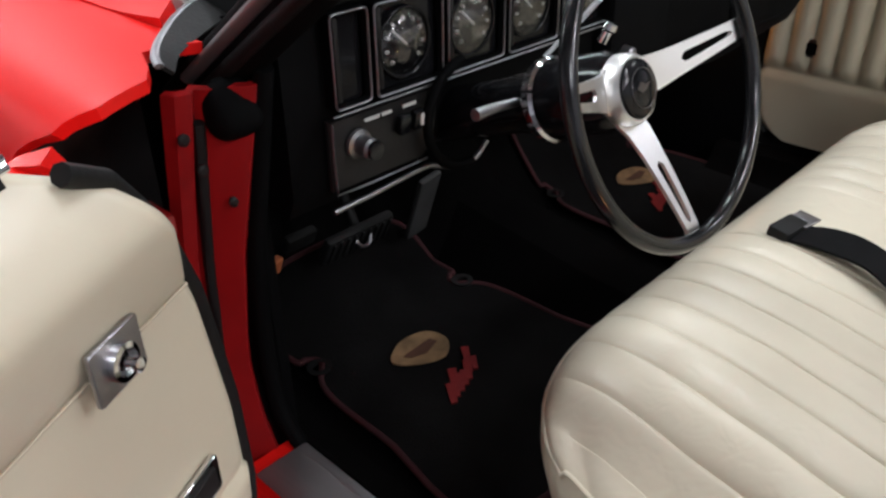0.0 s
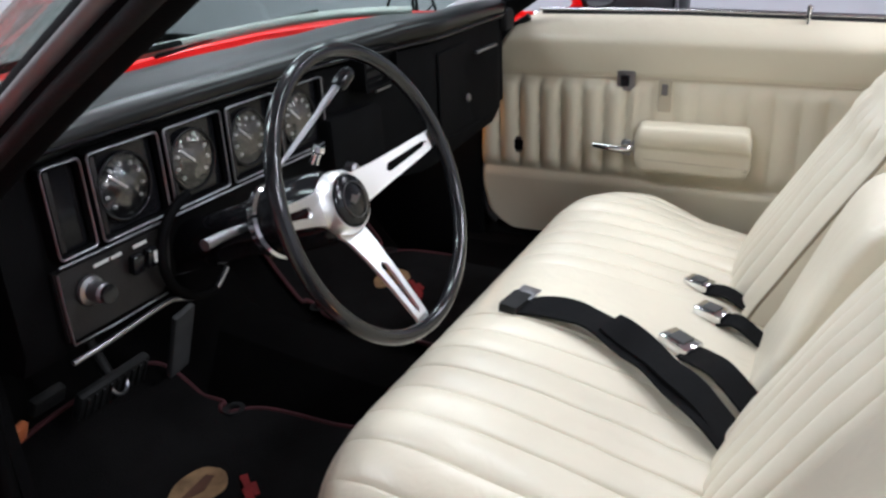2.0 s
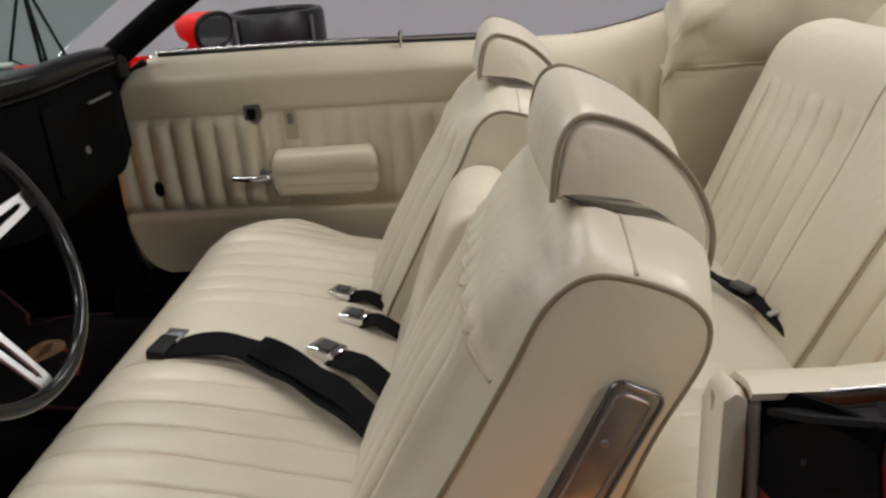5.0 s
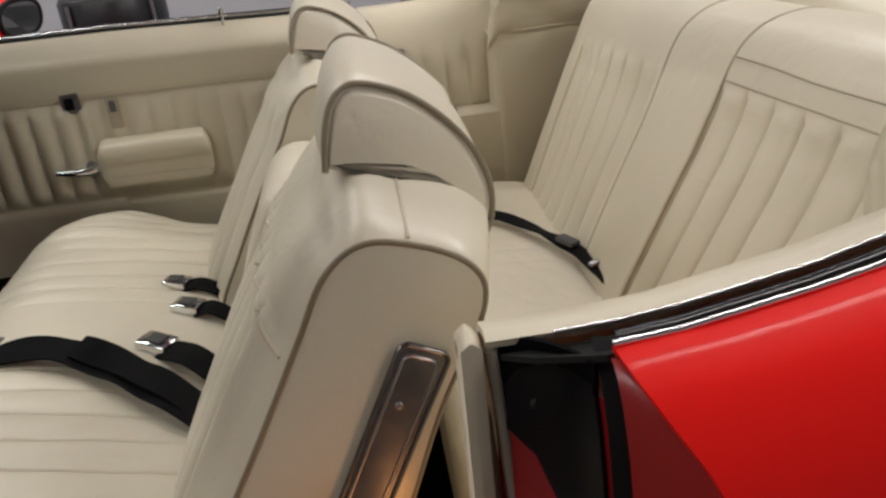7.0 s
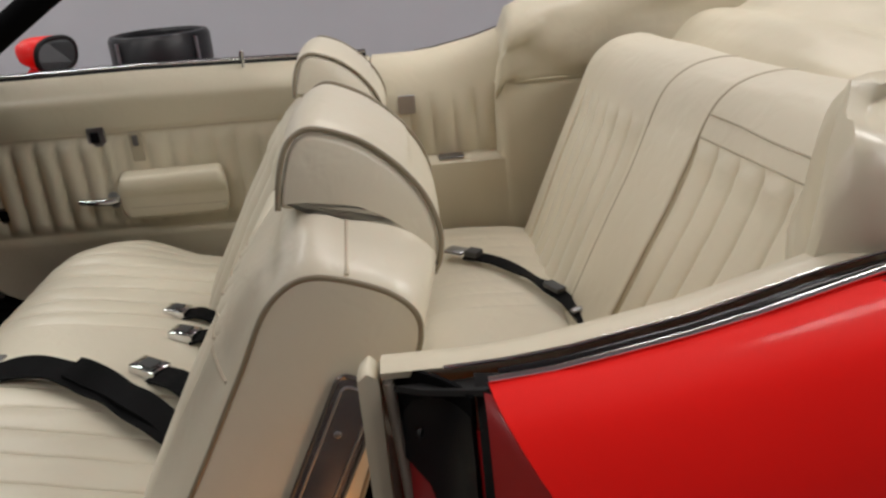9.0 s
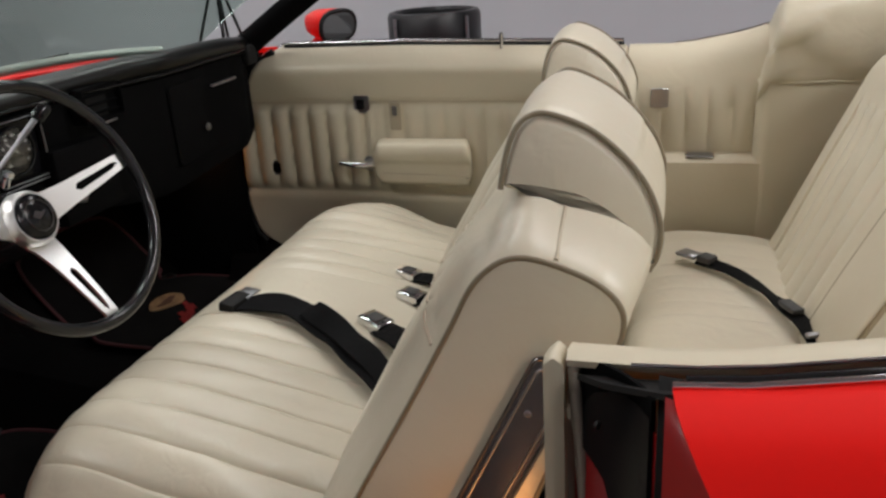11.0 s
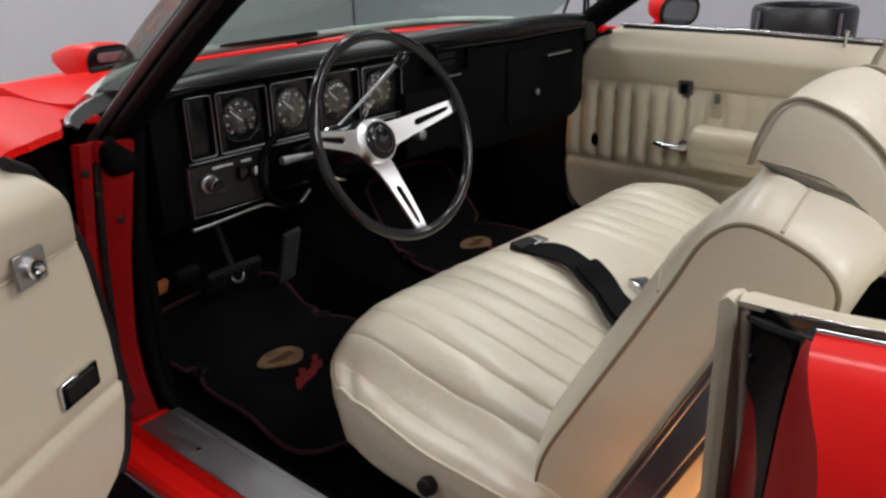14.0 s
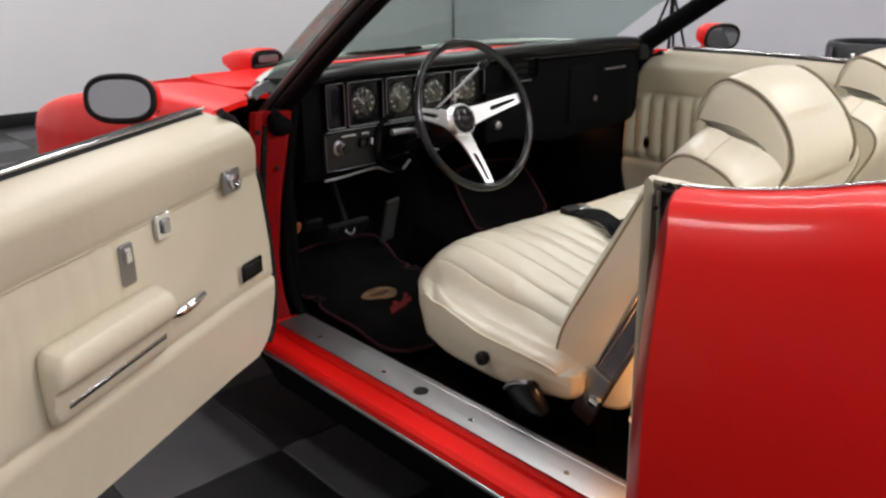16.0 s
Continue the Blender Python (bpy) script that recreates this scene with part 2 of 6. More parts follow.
def box(name, size, mat, bevel=0.004, at=(0, 0, 0), turn=None, segments=2, smooth=40):
    bm = bmesh.new()
    bmesh.ops.create_cube(bm, size=1)
    bmesh.ops.scale(bm, vec=size, verts=bm.verts)
    if bevel:
        bmesh.ops.bevel(bm, geom=bm.edges[:], offset=bevel, segments=segments, profile=0.5, affect="EDGES")
    m = Matrix.Translation(at) @ (turn.to_matrix().to_4x4() if turn else Matrix())
    bmesh.ops.transform(bm, matrix=m, verts=bm.verts)
    me = bpy.data.meshes.new(name)
    bm.to_mesh(me)
    bm.free()
    me.materials.append(mat)
    me.shade_smooth()
    me.set_sharp_from_angle(angle=radians(smooth))
    return me


def lathe(name, profile, mat, centre, axis, sides=32, smooth=35, caps=True):
    """Turns (radius, height) pairs about an axis."""
    axis = Vector(axis).normalized()
    q = Vector((0, 0, 1)).rotation_difference(axis)
    rings = []
    for r, h in profile:
        rings.append([tuple(Vector(centre) + q @ Vector((r * math.cos(a), r * math.sin(a), h))) for a in np.linspace(0, 2 * math.pi, sides, endpoint=False)])
    return loft(name, rings, mat, closed=True, caps=caps, smooth=smooth)


def slab(name, outline, thick, mat, place, bevel=0.0, smooth=35):
    """A plate: a flat outline (a, b) with a thickness, put into the world by place(a, b, c)."""
    n = len(outline)
    pts = np.array(outline, float)
    c = pts.mean(axis=0)
    lay = []
    if bevel:
        ins = c + (pts - c) * (1 - bevel / np.maximum(np.linalg.norm(pts - c, axis=1, keepdims=True), 1e-6))
        lay = [(ins, 0), (pts, min(bevel, thick * 0.45)), (pts, thick - min(bevel, thick * 0.45)), (ins, thick)]
    else:
        lay = [(pts, 0), (pts, thick)]
    rows = [[place(a, b, h) for a, b in p] for p, h in lay]
    return loft(name, rows, mat, closed=True, caps=True, smooth=smooth)


def rounded(w, h, r, n=5, cx=0.0, cy=0.0):
    out = []
    for sx, sy, a0 in ((1, 1, 0), (-1, 1, 90), (-1, -1, 180), (1, -1, 270)):
        for a in np.linspace(a0, a0 + 90, n):
            out.append((cx + sx * (w / 2 - r) + r * math.cos(radians(a)), cy + sy * (h / 2 - r) + r * math.sin(radians(a))))
    return out


def padded(name, profile, x0, x1, mat, stations=48, points=72, ends=0.05, end_in=None, puff=None, smooth=50, xs=None, plan=None):
    """An upholstered pad: a closed side profile (y, z) drawn from x0 to x1, rounded at both ends; puff(x, y, z, f) swells it along its normal."""
    prof = curve(profile, points, closed=True)
    tan = np.roll(prof, -1, 0) - np.roll(prof, 1, 0)
    tan /= np.maximum(np.linalg.norm(tan, axis=1, keepdims=True), 1e-9)
    nor = np.stack([tan[:, 1], -tan[:, 0]], axis=1)
    area = 0.5 * np.sum(prof[:, 0] * np.roll(prof[:, 1], -1) - np.roll(prof[:, 0], -1) * prof[:, 1])
    if area < 0:
        nor = -nor
    if xs is None:
        k = np.linspace(0, 1, stations)
        xs = x0 + (x1 - x0) * k
        near = ends * (1 - np.cos(np.linspace(0, math.pi / 2, 7)))
        xs = np.unique(np.round(np.concatenate([x0 + near, xs[(xs > x0 + ends) & (xs < x1 - ends)], x1 - near]), 5))
    depth = end_in if end_in is not None else ends
    rows = []
    for x in xs:
        d = min(x - x0, x1 - x)
        e = depth * (1 - math.sqrt(max(0.0, 1 - ((ends - d) / ends) ** 2))) if d < ends else 0.0
        row = []
        for i, (p, q) in enumerate(zip(prof, nor)):
            s = -e + (puff(x, p[0], p[1], i / points) if puff else 0.0)
            row.append((x, p[0] + q[0] * s, p[1] + q[1] * s))
        rows.append([plan(*v) for v in row] if plan else row)
    return loft(name, rows, mat, closed=True, caps=True, smooth=smooth)


# ---- the workshop ----
X0, X1, Y0, Y1, ROOM = -6.0, 5.4, -6.0, 6.2, 3.5


def room_wall(name, size, at, mat, label):
    return tagged(part(name, box(name, size, mat, 0.0, at)), label, "wall", kind="structure")


room_wall("wall_north", (X1 - X0 + 0.4, 0.2, ROOM), ((X0 + X1) / 2, Y1 + 0.1, ROOM / 2), WALL_FRONT, "pale grey painted workshop wall")
room_wall("wall_south", (X1 - X0 + 0.4, 0.2, ROOM), ((X0 + X1) / 2, Y0 - 0.1, ROOM / 2), WALL, "plain grey painted workshop wall")
room_wall("wall_east", (0.2, Y1 - Y0, ROOM), (X1 + 0.1, (Y0 + Y1) / 2, ROOM / 2), WALL, "lavender grey painted workshop wall")
room_wall("wall_west", (0.2, Y1 - Y0, ROOM), (X0 - 0.1, (Y0 + Y1) / 2, ROOM / 2), WALL, "plain grey painted workshop wall")
tagged(part("ceiling", box("ceiling", (X1 - X0 + 0.4, Y1 - Y0 + 0.4, 0.2), CEILING, 0, ((X0 + X1) / 2, (Y0 + Y1) / 2, ROOM + 0.1))), "white ceiling with strip lamps", "ceiling", kind="structure")
for nm, sz, at in (("baseboard_north", (X1 - X0, 0.02, 0.11), ((X0 + X1) / 2, Y1 - 0.01, 0.058)), ("baseboard_east", (0.02, Y1 - Y0 - 0.04, 0.11), (X1 - 0.01, (Y0 + Y1) / 2, 0.058))):
    tagged(part(nm, box(nm, sz, RUBBER, 0.004, at)), "black rubber baseboard along the wall", "baseboard", kind="structure")
# strip added to draw the dark line where the two walls meet
tagged(part("trim", box("trim", (0.02, 0.02, ROOM - 0.13), STEEL, 0.002, (X1 - 0.011, Y1 - 0.011, ROOM / 2 + 0.06))), "narrow strip added to draw the dark wall corner", "trim", kind="structure")
floor = tagged(part("floor", box("floor", (X1 - X0 + 0.4, Y1 - Y0 + 0.4, 0.2), SLAB, 0, ((X0 + X1) / 2, (Y0 + Y1) / 2, -0.104))), "black and grey checkered garage floor tiles", "floor", kind="structure")


def strip_lamp(x, y, watts):
    t = thing("strip_lamp", "white ceiling strip lamp with a bright diffuser", "lamp", (x, y, ROOM), "strip lamps under the ceiling")
    part("housing", box("housing", (0.34, 1.5, 0.06), HOUSING, 0.006, (0, 0, -0.03)), t)
    part("diffuser", box("diffuser", (0.30, 1.44, 0.02), LAMP_WHITE, 0.004, (0, 0, -0.068)), t, "glowing white diffuser")
    lamp = bpy.data.lights.new("strip_light", "AREA")
    lamp.shape, lamp.size, lamp.size_y = "RECTANGLE", 0.30, 1.44
    lamp.energy, lamp.color = watts, (1.0, 0.985, 0.97)
    ob = new("strip_light", lamp)
    ob.location = (x, y, ROOM - 0.085)


LAMP_WHITE = glowing("lamp_diffuser", (1.0, 0.98, 0.97), 3.0)
for x, y, w in STRIPS:
    strip_lamp(x, y, w)

# a round black tub chair and a lamp stand by the east wall
chair = thing("tub_chair", "round black leather tub chair with steel frame", "chair", (4.05, 0.68, 0))
part("shell", lathe("shell", [(0.22, 0.12), (0.27, 0.14), (0.30, 0.30), (0.31, 0.60), (0.31, 0.74), (0.295, 0.765), (0.27, 0.77), (0.255, 0.75), (0.25, 0.46), (0.02, 0.44)], DRUM, (0, 0, 0), (0, 0, 1), 40), chair)
for a in (-35, 55, 145, 235):
    c, s_ = math.cos(radians(a)), math.sin(radians(a))
    part("frame_bar", tube("frame_bar", [(0.33 * c, 0.33 * s_, 0.0), (0.33 * c, 0.33 * s_, 0.3), (0.325 * c, 0.325 * s_, 0.74)], 0.012, STEEL, 8), chair, "grey steel upright bar")

stand = thing("lamp_stand", "black folding tripod lamp stand", "stand", (4.45, 2.5, 0))
part("pole", tube("pole", [(0, 0, 0.25), (0, 0, 1.0), (0, 0, 1.9)], 0.014, RUBBER, 8), stand)
for a in (20, 140, 260):
    c, s_ = math.cos(radians(a)), math.sin(radians(a))
    part("leg", tube("leg", [(0.0, 0.0, 1.08), (0.2 * c, 0.2 * s_, 0.55), (0.42 * c, 0.42 * s_, 0.012)], 0.012, RUBBER, 8), stand)
    part("brace", tube("brace", [(0.0, 0.0, 0.35), (0.1 * c, 0.1 * s_, 0.47), (0.2 * c, 0.2 * s_, 0.55)], 0.007, RUBBER, 6), stand)
part("collar", lathe("collar", [(0.0, 0), (0.028, 0), (0.03, 0.03), (0.028, 0.06), (0, 0.06)], RUBBER, (0, 0, 1.05), (0, 0, 1), 14), stand)


# ---- the car: x to its right, y ahead, the steering hub at y = 0 ----
car = thing("convertible_car", "bright red vintage convertible with cream interior, driver's door open", "car")


def both(fn):
    """Builds a part for the left and the right side."""
    for side in (-1, 1):
        fn(side)


def blend(table, y):
    ks = [k for k, _ in table]
    return np.interp(y, ks, [v for _, v in table])


# fenders
def fender(side):
    prof = [(0.715, 0.950), (0.76, 0.956), (0.82, 0.957), (0.885, 0.951), (0.925, 0.932), (0.945, 0.88), (0.952, 0.78), (0.955, 0.68), (0.945, 0.55), (0.93, 0.42), (0.90, 0.28)]
    prof = curve(prof, 34)
    rows = []
    cut = [blend([(0.715, 0.31), (0.79, 0.30), (0.82, 0.225), (0.885, 0.205), (0.925, 0.222), (0.945, 0.300)], x) if z > 0.86 else 0.31 for x, z in prof]
    for n, y in enumerate(np.linspace(0.31, 1.86, 36)):
        drop = blend([(0.31, 0.0), (0.66, 0.004), (0.9, 0.030), (1.3, 0.090), (1.6, 0.150), (1.86, 0.215)], y)
        wide = blend([(0.31, -0.008), (0.8, 0.0), (1.1, 0.005), (1.35, -0.015), (1.56, -0.05), (1.70, -0.10), (1.79, -0.145), (1.86, -0.20)], y)
        row = []
        for (x, z), back in zip(prof, cut):
            k = (z - 0.28) / 0.68
            arch = max(0.0, 1 - ((y - 1.14) / 0.36) ** 2)
            zz = z - drop * k
            if z < 0.66:
                zz = max(zz, 0.28 + 0.42 * math.sqrt(arch))
            row.append((side * (x + wide * min(1.0, (x - 0.715) / 0.2)), y + (back - 0.31) * max(0.0, 1 - n / 4), zz))
        rows.append(row)
    part("fender", shell("fender", rows, RED, 0.012 * side, 30), car, "glossy red front fender")


both(fender)

# hood with its raised centre, and the cowl behind it
rows = []
for y in np.linspace(0.73, 1.86, 26):
    row = []
    for x in np.linspace(-0.708, 0.708, 41):
        a = abs(x)
        z = 0.947 - 0.016 * (1 - (a / 0.708) ** 4) + 0.006 / (1 + math.exp((a - 0.40) / 0.02))
        z -= blend([(0.66, 0.004), (0.9, 0.026), (1.3, 0.072), (1.6, 0.122), (1.86, 0.175)], y) + 0.04 * max(0.0, (y - 0.66) / 1.2) * (a / 0.708) ** 4
        row.append((x, y, z))
    rows.append(row)
part("hood", shell("hood", rows, RED, -0.02, 30), car, "glossy red hood panel")
rows = []
for f in np.linspace(0, 1, 8):
    row = []
    for x in np.linspace(-0.712, 0.712, 31):
        k = min(1.0, abs(x) / 0.712)
        yb = 0.672 - 0.28 * k ** 3.5
        row.append((x, yb + (0.725 - yb) * f, 0.940 + 0.006 * math.cos(k * 1.5) - 0.012 * math.sin(f * math.pi)))
    rows.append(row)
part("cowl", shell("cowl", rows, RED, -0.02, 30), car, "red cowl panel below the windscreen")

# hood tachometer in a red pod that faces the driver
pod = part("tachometer_pod", loft("tachometer_pod", [[(-0.458 + a * 0.056 * k, y, 0.966 + b * 0.044 * k2) for a, b in rounded(2, 2, 0.7, 6)] for y, k, k2 in ((0.745, 1.0, 1.0), (0.76, 1.06, 1.06), (0.82, 1.02, 1.0), (0.90, 0.85, 0.78), (0.98, 0.45, 0.35))], RED, closed=True, caps=True), car, "red pod with a dial set on the hood")
part("dial", slab("dial", rounded(0.098, 0.074, 0.028, 5), 0.004, BLACK_GLOSS, lambda a, b, c: (-0.458 + a, 0.7445 - c, 0.967 + b)), pod, "black glass dial")
part("bezel", tube("bezel", [(-0.458 + a, 0.744, 0.967 + b) for a, b in rounded(0.104, 0.080, 0.032, 6)], 0.003, RUBBER, 8, closed=True), pod, "black bezel")
part("dial_ring", slab("dial_ring", rounded(0.066, 0.020, 0.009, 4), 0.002, STEEL, lambda a, b, c: (-0.458 + a, 0.7400 - c, 0.985 + b)), pod, "pale scale on the dial")


# wipers
for x0, x1 in ((-0.55, 0.05), (0.0, 0.52)):
    w = part("wiper", tube("wiper", curve([(x0, 0.660, 0.972), ((x0 + x1) / 2, 0.655, 0.986), (x1, 0.640, 0.990)], 10), 0.006, RUBBER, 6), car, "black wiper arm")


# windscreen: base and top curves
def base_curve(x):
    k = min(1.0, abs(x) / 0.72)
    return np.array((x, 0.66 - 0.28 * k ** 3.5, 0.972 - 0.045 * k ** 5))


def top_curve(x):
    k = min(1.0, abs(x) / 0.72)
    return np.array((x * 0.98, -0.26 - 0.13 * k ** 3, 1.402 - 0.03 * k ** 3))


rows = []
for f in np.linspace(0.0, 1.0, 10):
    rows.append([base_curve(x) * (1 - f) + top_curve(x) * f + np.array((0, 0.02, 0.025)) * math.sin(f * math.pi) for x in np.linspace(-0.682, 0.682, 33)])
pane = part("windscreen", shell("windscreen", rows, GLASS, 0.004, 0), car, "green-tinted windscreen glass")
pane.visible_shadow = False
part("base_molding", tube("base_molding", [base_curve(x) + np.array((0, 0.004, 0.010 + 0.024 * max(0.0, x / 0.66) ** 3)) for x in np.linspace(-0.66, 0.66, 41)], 0.011, PALE_TRIM, 8), car, "bright windscreen molding")


def cowl_corner(side):
    """The bright molding that sweeps round the foot of the pillar, with a black sheet for the shade inside it."""
    arc = curve([(0.797, 0.248, 0.957), (0.786, 0.275, 0.960), (0.75, 0.325, 0.962), (0.67, 0.412, 0.962), (0.53, 0.515, 0.963), (0.40, 0.565, 0.966)], 24)
    part("corner_molding", tube("corner_molding", [(side * p[0], p[1], p[2]) for p in arc], 0.0045, STEEL, 8, flat=0.6), car, "bright molding round the pillar foot")
    # black sheet laid over the cowl in place of the shadow there
    inner = curve([(0.785, 0.250, 0.945), (0.745, 0.300, 0.948), (0.66, 0.365, 0.948), (0.55, 0.44, 0.948), (0.45, 0.49, 0.948), (0.38, 0.51, 0.948)], 24)
    part("cowl_shade_sheet", shell("cowl_shade_sheet", [[(side * p[0], p[1], p[2] - 0.002) for p in arc], [(side * p[0], p[1], p[2]) for p in inner]], RUBBER, 0.004, 30), car, "black sheet added for the shade between glass and cowl")


both(cowl_corner)
part("header", tube("header", [top_curve(x) for x in np.linspace(-0.72, 0.72, 21)], 0.026, BLACK, 8), car, "black windscreen header")


def pillar(side):
    a, b = np.array((0.700, 0.425, 0.856)), np.array((0.700, -0.39, 1.368))
    path = [a + (b - a) * f + np.array((0, 0.0, 0.016)) * math.sin(f * math.pi) for f in np.linspace(0, 1, 12)]
    sect = [(-0.030, 0.012), (-0.010, 0.020), (0.008, 0.016), (0.016, -0.004), (0.014, -0.032), (-0.012, -0.042), (-0.034, -0.016)]
    up = np.array((0, 0.49, 0.87))
    wide = [1 + 1.1 * max(0.0, 1 - k / 5) ** 1.5 for k in range(12)]
    rows = [[(side * (p[0] + (u * w if u < 0 else u)), *(p[1:] + (up * v)[1:])) for u, v in curve(sect, 20, True)] for p, w in zip(path, wide)]
    pl = part("windscreen_pillar", loft("windscreen_pillar", rows, BLACK, True, True), car, "black padded windscreen pillar")
    part("pillar_trim", tube("pillar_trim", [(side * (p[0] + 0.013), p[1] - 0.49 * 0.004, p[2] - 0.87 * 0.004) for p in path[1:]], 0.014, SATIN_GREY, 10, flat=0.6), pl, "satin metal pillar molding")
    part("weatherstrip", tube("weatherstrip", [(side * (p[0] + 0.012), p[1] - 0.49 * 0.026, p[2] - 0.87 * 0.026) for p in path], 0.009, RUBBER, 8), pl, "black rubber seal")


both(pillar)


# hinge pillar, sill, rear quarter
def hinge_pillar(side):
    rows = []
    for f in np.linspace(0, 1, 14):
        z = 0.34 + f * 0.575
        y = blend([(0.34, 0.290), (0.42, 0.322), (0.50, 0.330), (0.68, 0.305), (0.75, 0.290), (0.915, 0.250)], z) + (0.05 if side > 0 else 0)
        wide = blend([(0.34, 0.66), (0.6, 0.62), (0.9, 0.92)], z)
        inner = blend([(0.34, 0.704), (0.55, 0.714), (0.70, 0.708), (0.90, 0.690)], z) if side < 0 else 0.735
        rows.append([(side * (inner + a * wide), y + b, z) for a, b in ((-0.008, 0.02), (0.0, 0.0), (0.010, -0.007), (0.022, -0.002), (0.042, 0.014), (0.058, 0.019), (0.066, 0.030), (0.074, 0.020), (0.092, 0.026), (0.100, 0.040))])
    # the pillar's shade is in its darkened red
    hp = part("hinge_pillar", shell("hinge_pillar", rows, RED_SHADED, 0.01 * side, 40), car, "red painted hinge pillar")
    # black plate added to stand for the shaded gap between fender and door
    part("gap_shade_plate", box("gap_shade_plate", (0.20, 0.012, 0.56), RUBBER, 0.004, (side * 0.83, 0.455, 0.64)), hp, "black plate added for the shade in the fender gap")
    if side > 0:
        part("pillar_rubber", box("pillar_rubber", (0.060, 0.10, 0.10), BLACK, 0.028, (0.724, 0.262, 0.920), None, 5), hp, "black rubber pillar block")
        return
    part("seal", tube("seal", curve([(side * 0.684, 0.280, 0.375), (side * 0.690, 0.318, 0.45), (side * 0.692, 0.312, 0.65), (side * 0.690, 0.270, 0.83), (side * 0.688, 0.246, 0.93)], 18), 0.012, BLACK, 8), hp, "black rubber door seal")
    for x, y, z in ((0.722, 0.303, 0.775), (0.776, 0.288, 0.87), (0.760, 0.290, 0.83)):
        part("bolt", lathe("bolt", [(0, 0), (0.007, 0), (0.007, 0.003), (0.004, 0.005), (0, 0.005)], RUBBER, (side * x, y - 0.016, z), (0, -1, 0), 10), hp, "dark bolt head")
    part("groove", tube("groove", [(side * (0.740 + 0.012 * f), blend([(0.34, 0.310), (0.42, 0.342), (0.50, 0.350), (0.68, 0.325), (0.75, 0.310), (0.915, 0.270)], 0.40 + 0.48 * f), 0.40 + 0.48 * f) for f in np.linspace(0, 1, 14)], 0.007, RUBBER, 6), hp, "black line along the pillar groove")
    part("pillar_rubber", box("pillar_rubber", (0.060, 0.050, 0.066), BLACK, 0.022, (side * 0.716, 0.272, 0.888), Euler((radians(-30), 0, 0)), 5), hp, "black rubber pillar block")
    for z in (0.50, 0.77):
        part("hinge", box("hinge", (0.08, 0.06, 0.03), RED_DEEP_SHADE, 0.008, (side * 0.83, 0.32, z)), hp, "red door hinge")


both(hinge_pillar)


def sill(side):
    sect = [(0.600, 0.30), (0.655, 0.335), (0.68, 0.372), (0.692, 0.378), (0.762, 0.378), (0.769, 0.371), (0.771, 0.362), (0.779, 0.358), (0.806, 0.356), (0.815, 0.349), (0.819, 0.338), (0.817, 0.328), (0.800, 0.322), (0.62, 0.28)]
    ys = np.linspace(0.30, -0.93, 14)
    rows = [[(side * x, y, z) for x, z in sect] for y in ys]
    sl = part("sill", loft("sill", rows, RED, True, True, 30), car, "red painted door sill")
    rock = [(0.796, 0.3265), (0.812, 0.326), (0.806, 0.30), (0.782, 0.25), (0.76, 0.20), (0.62, 0.20), (0.62, 0.278)]
    part("rocker", loft("rocker", [[(side * x, y, z) for x, z in rock] for y in ys], BLACK, True, True, 30), sl, "black underside of the sill")
    part("rocker_molding", tube("rocker_molding", [(side * 0.818, y, 0.331) for y in np.linspace(0.30, -0.92, 12)], 0.0055, STEEL, 8), sl, "dull metal rocker molding")
    if side > 0:
        return
    plate = [[(side * x, y, z) for x, z in ((0.678, 0.376), (0.682, 0.3825), (0.688, 0.3835), (0.758, 0.3835), (0.763, 0.382))] for y in np.linspace(0.272, -0.79, 20)]
    pt = part("sill_plate", shell("sill_plate", plate, SILL_ALU, 0.0025 * side, 30), sl, "brushed aluminium sill plate")
    part("plate_rib", tube("plate_rib", [(side * 0.694, y, 0.3845) for y in np.linspace(0.26, -0.78, 12)], 0.0028, SILL_ALU, 6), sl, "raised plate rib")
    for y in (-0.125, -0.40, -0.64, 0.12):
        part("screw", lathe("screw", [(0, 0), (0.006, 0), (0.005, 0.002), (0, 0.003)], CHROME, (side * 0.738, y, 0.3865), (0, 0, 1), 10), sl, "bright screw head")
    part("plug", lathe("plug", [(0, 0), (0.017, 0), (0.015, 0.002), (0, 0.0025)], RUBBER, (side * 0.733, -0.244, 0.3862), (0, 0, 1), 16), sl, "black rubber plug")


both(sill)


def quarter_front(z):
    return blend([(0.25, -0.90), (0.57, -0.908), (0.80, -0.902), (0.87, -0.897), (0.900, -0.890), (0.917, -0.883), (0.929, -0.874), (0.943, -0.865), (0.956, -0.855), (0.968, -0.853)], z)


def belt_rise(y):
    return blend([(-3.1, 0.02), (-1.6, 0.075), (-1.35, 0.08), (-1.1, 0.05), (-1.0, 0.022), (-0.9, 0.004), (-0.85, 0.0)], y)


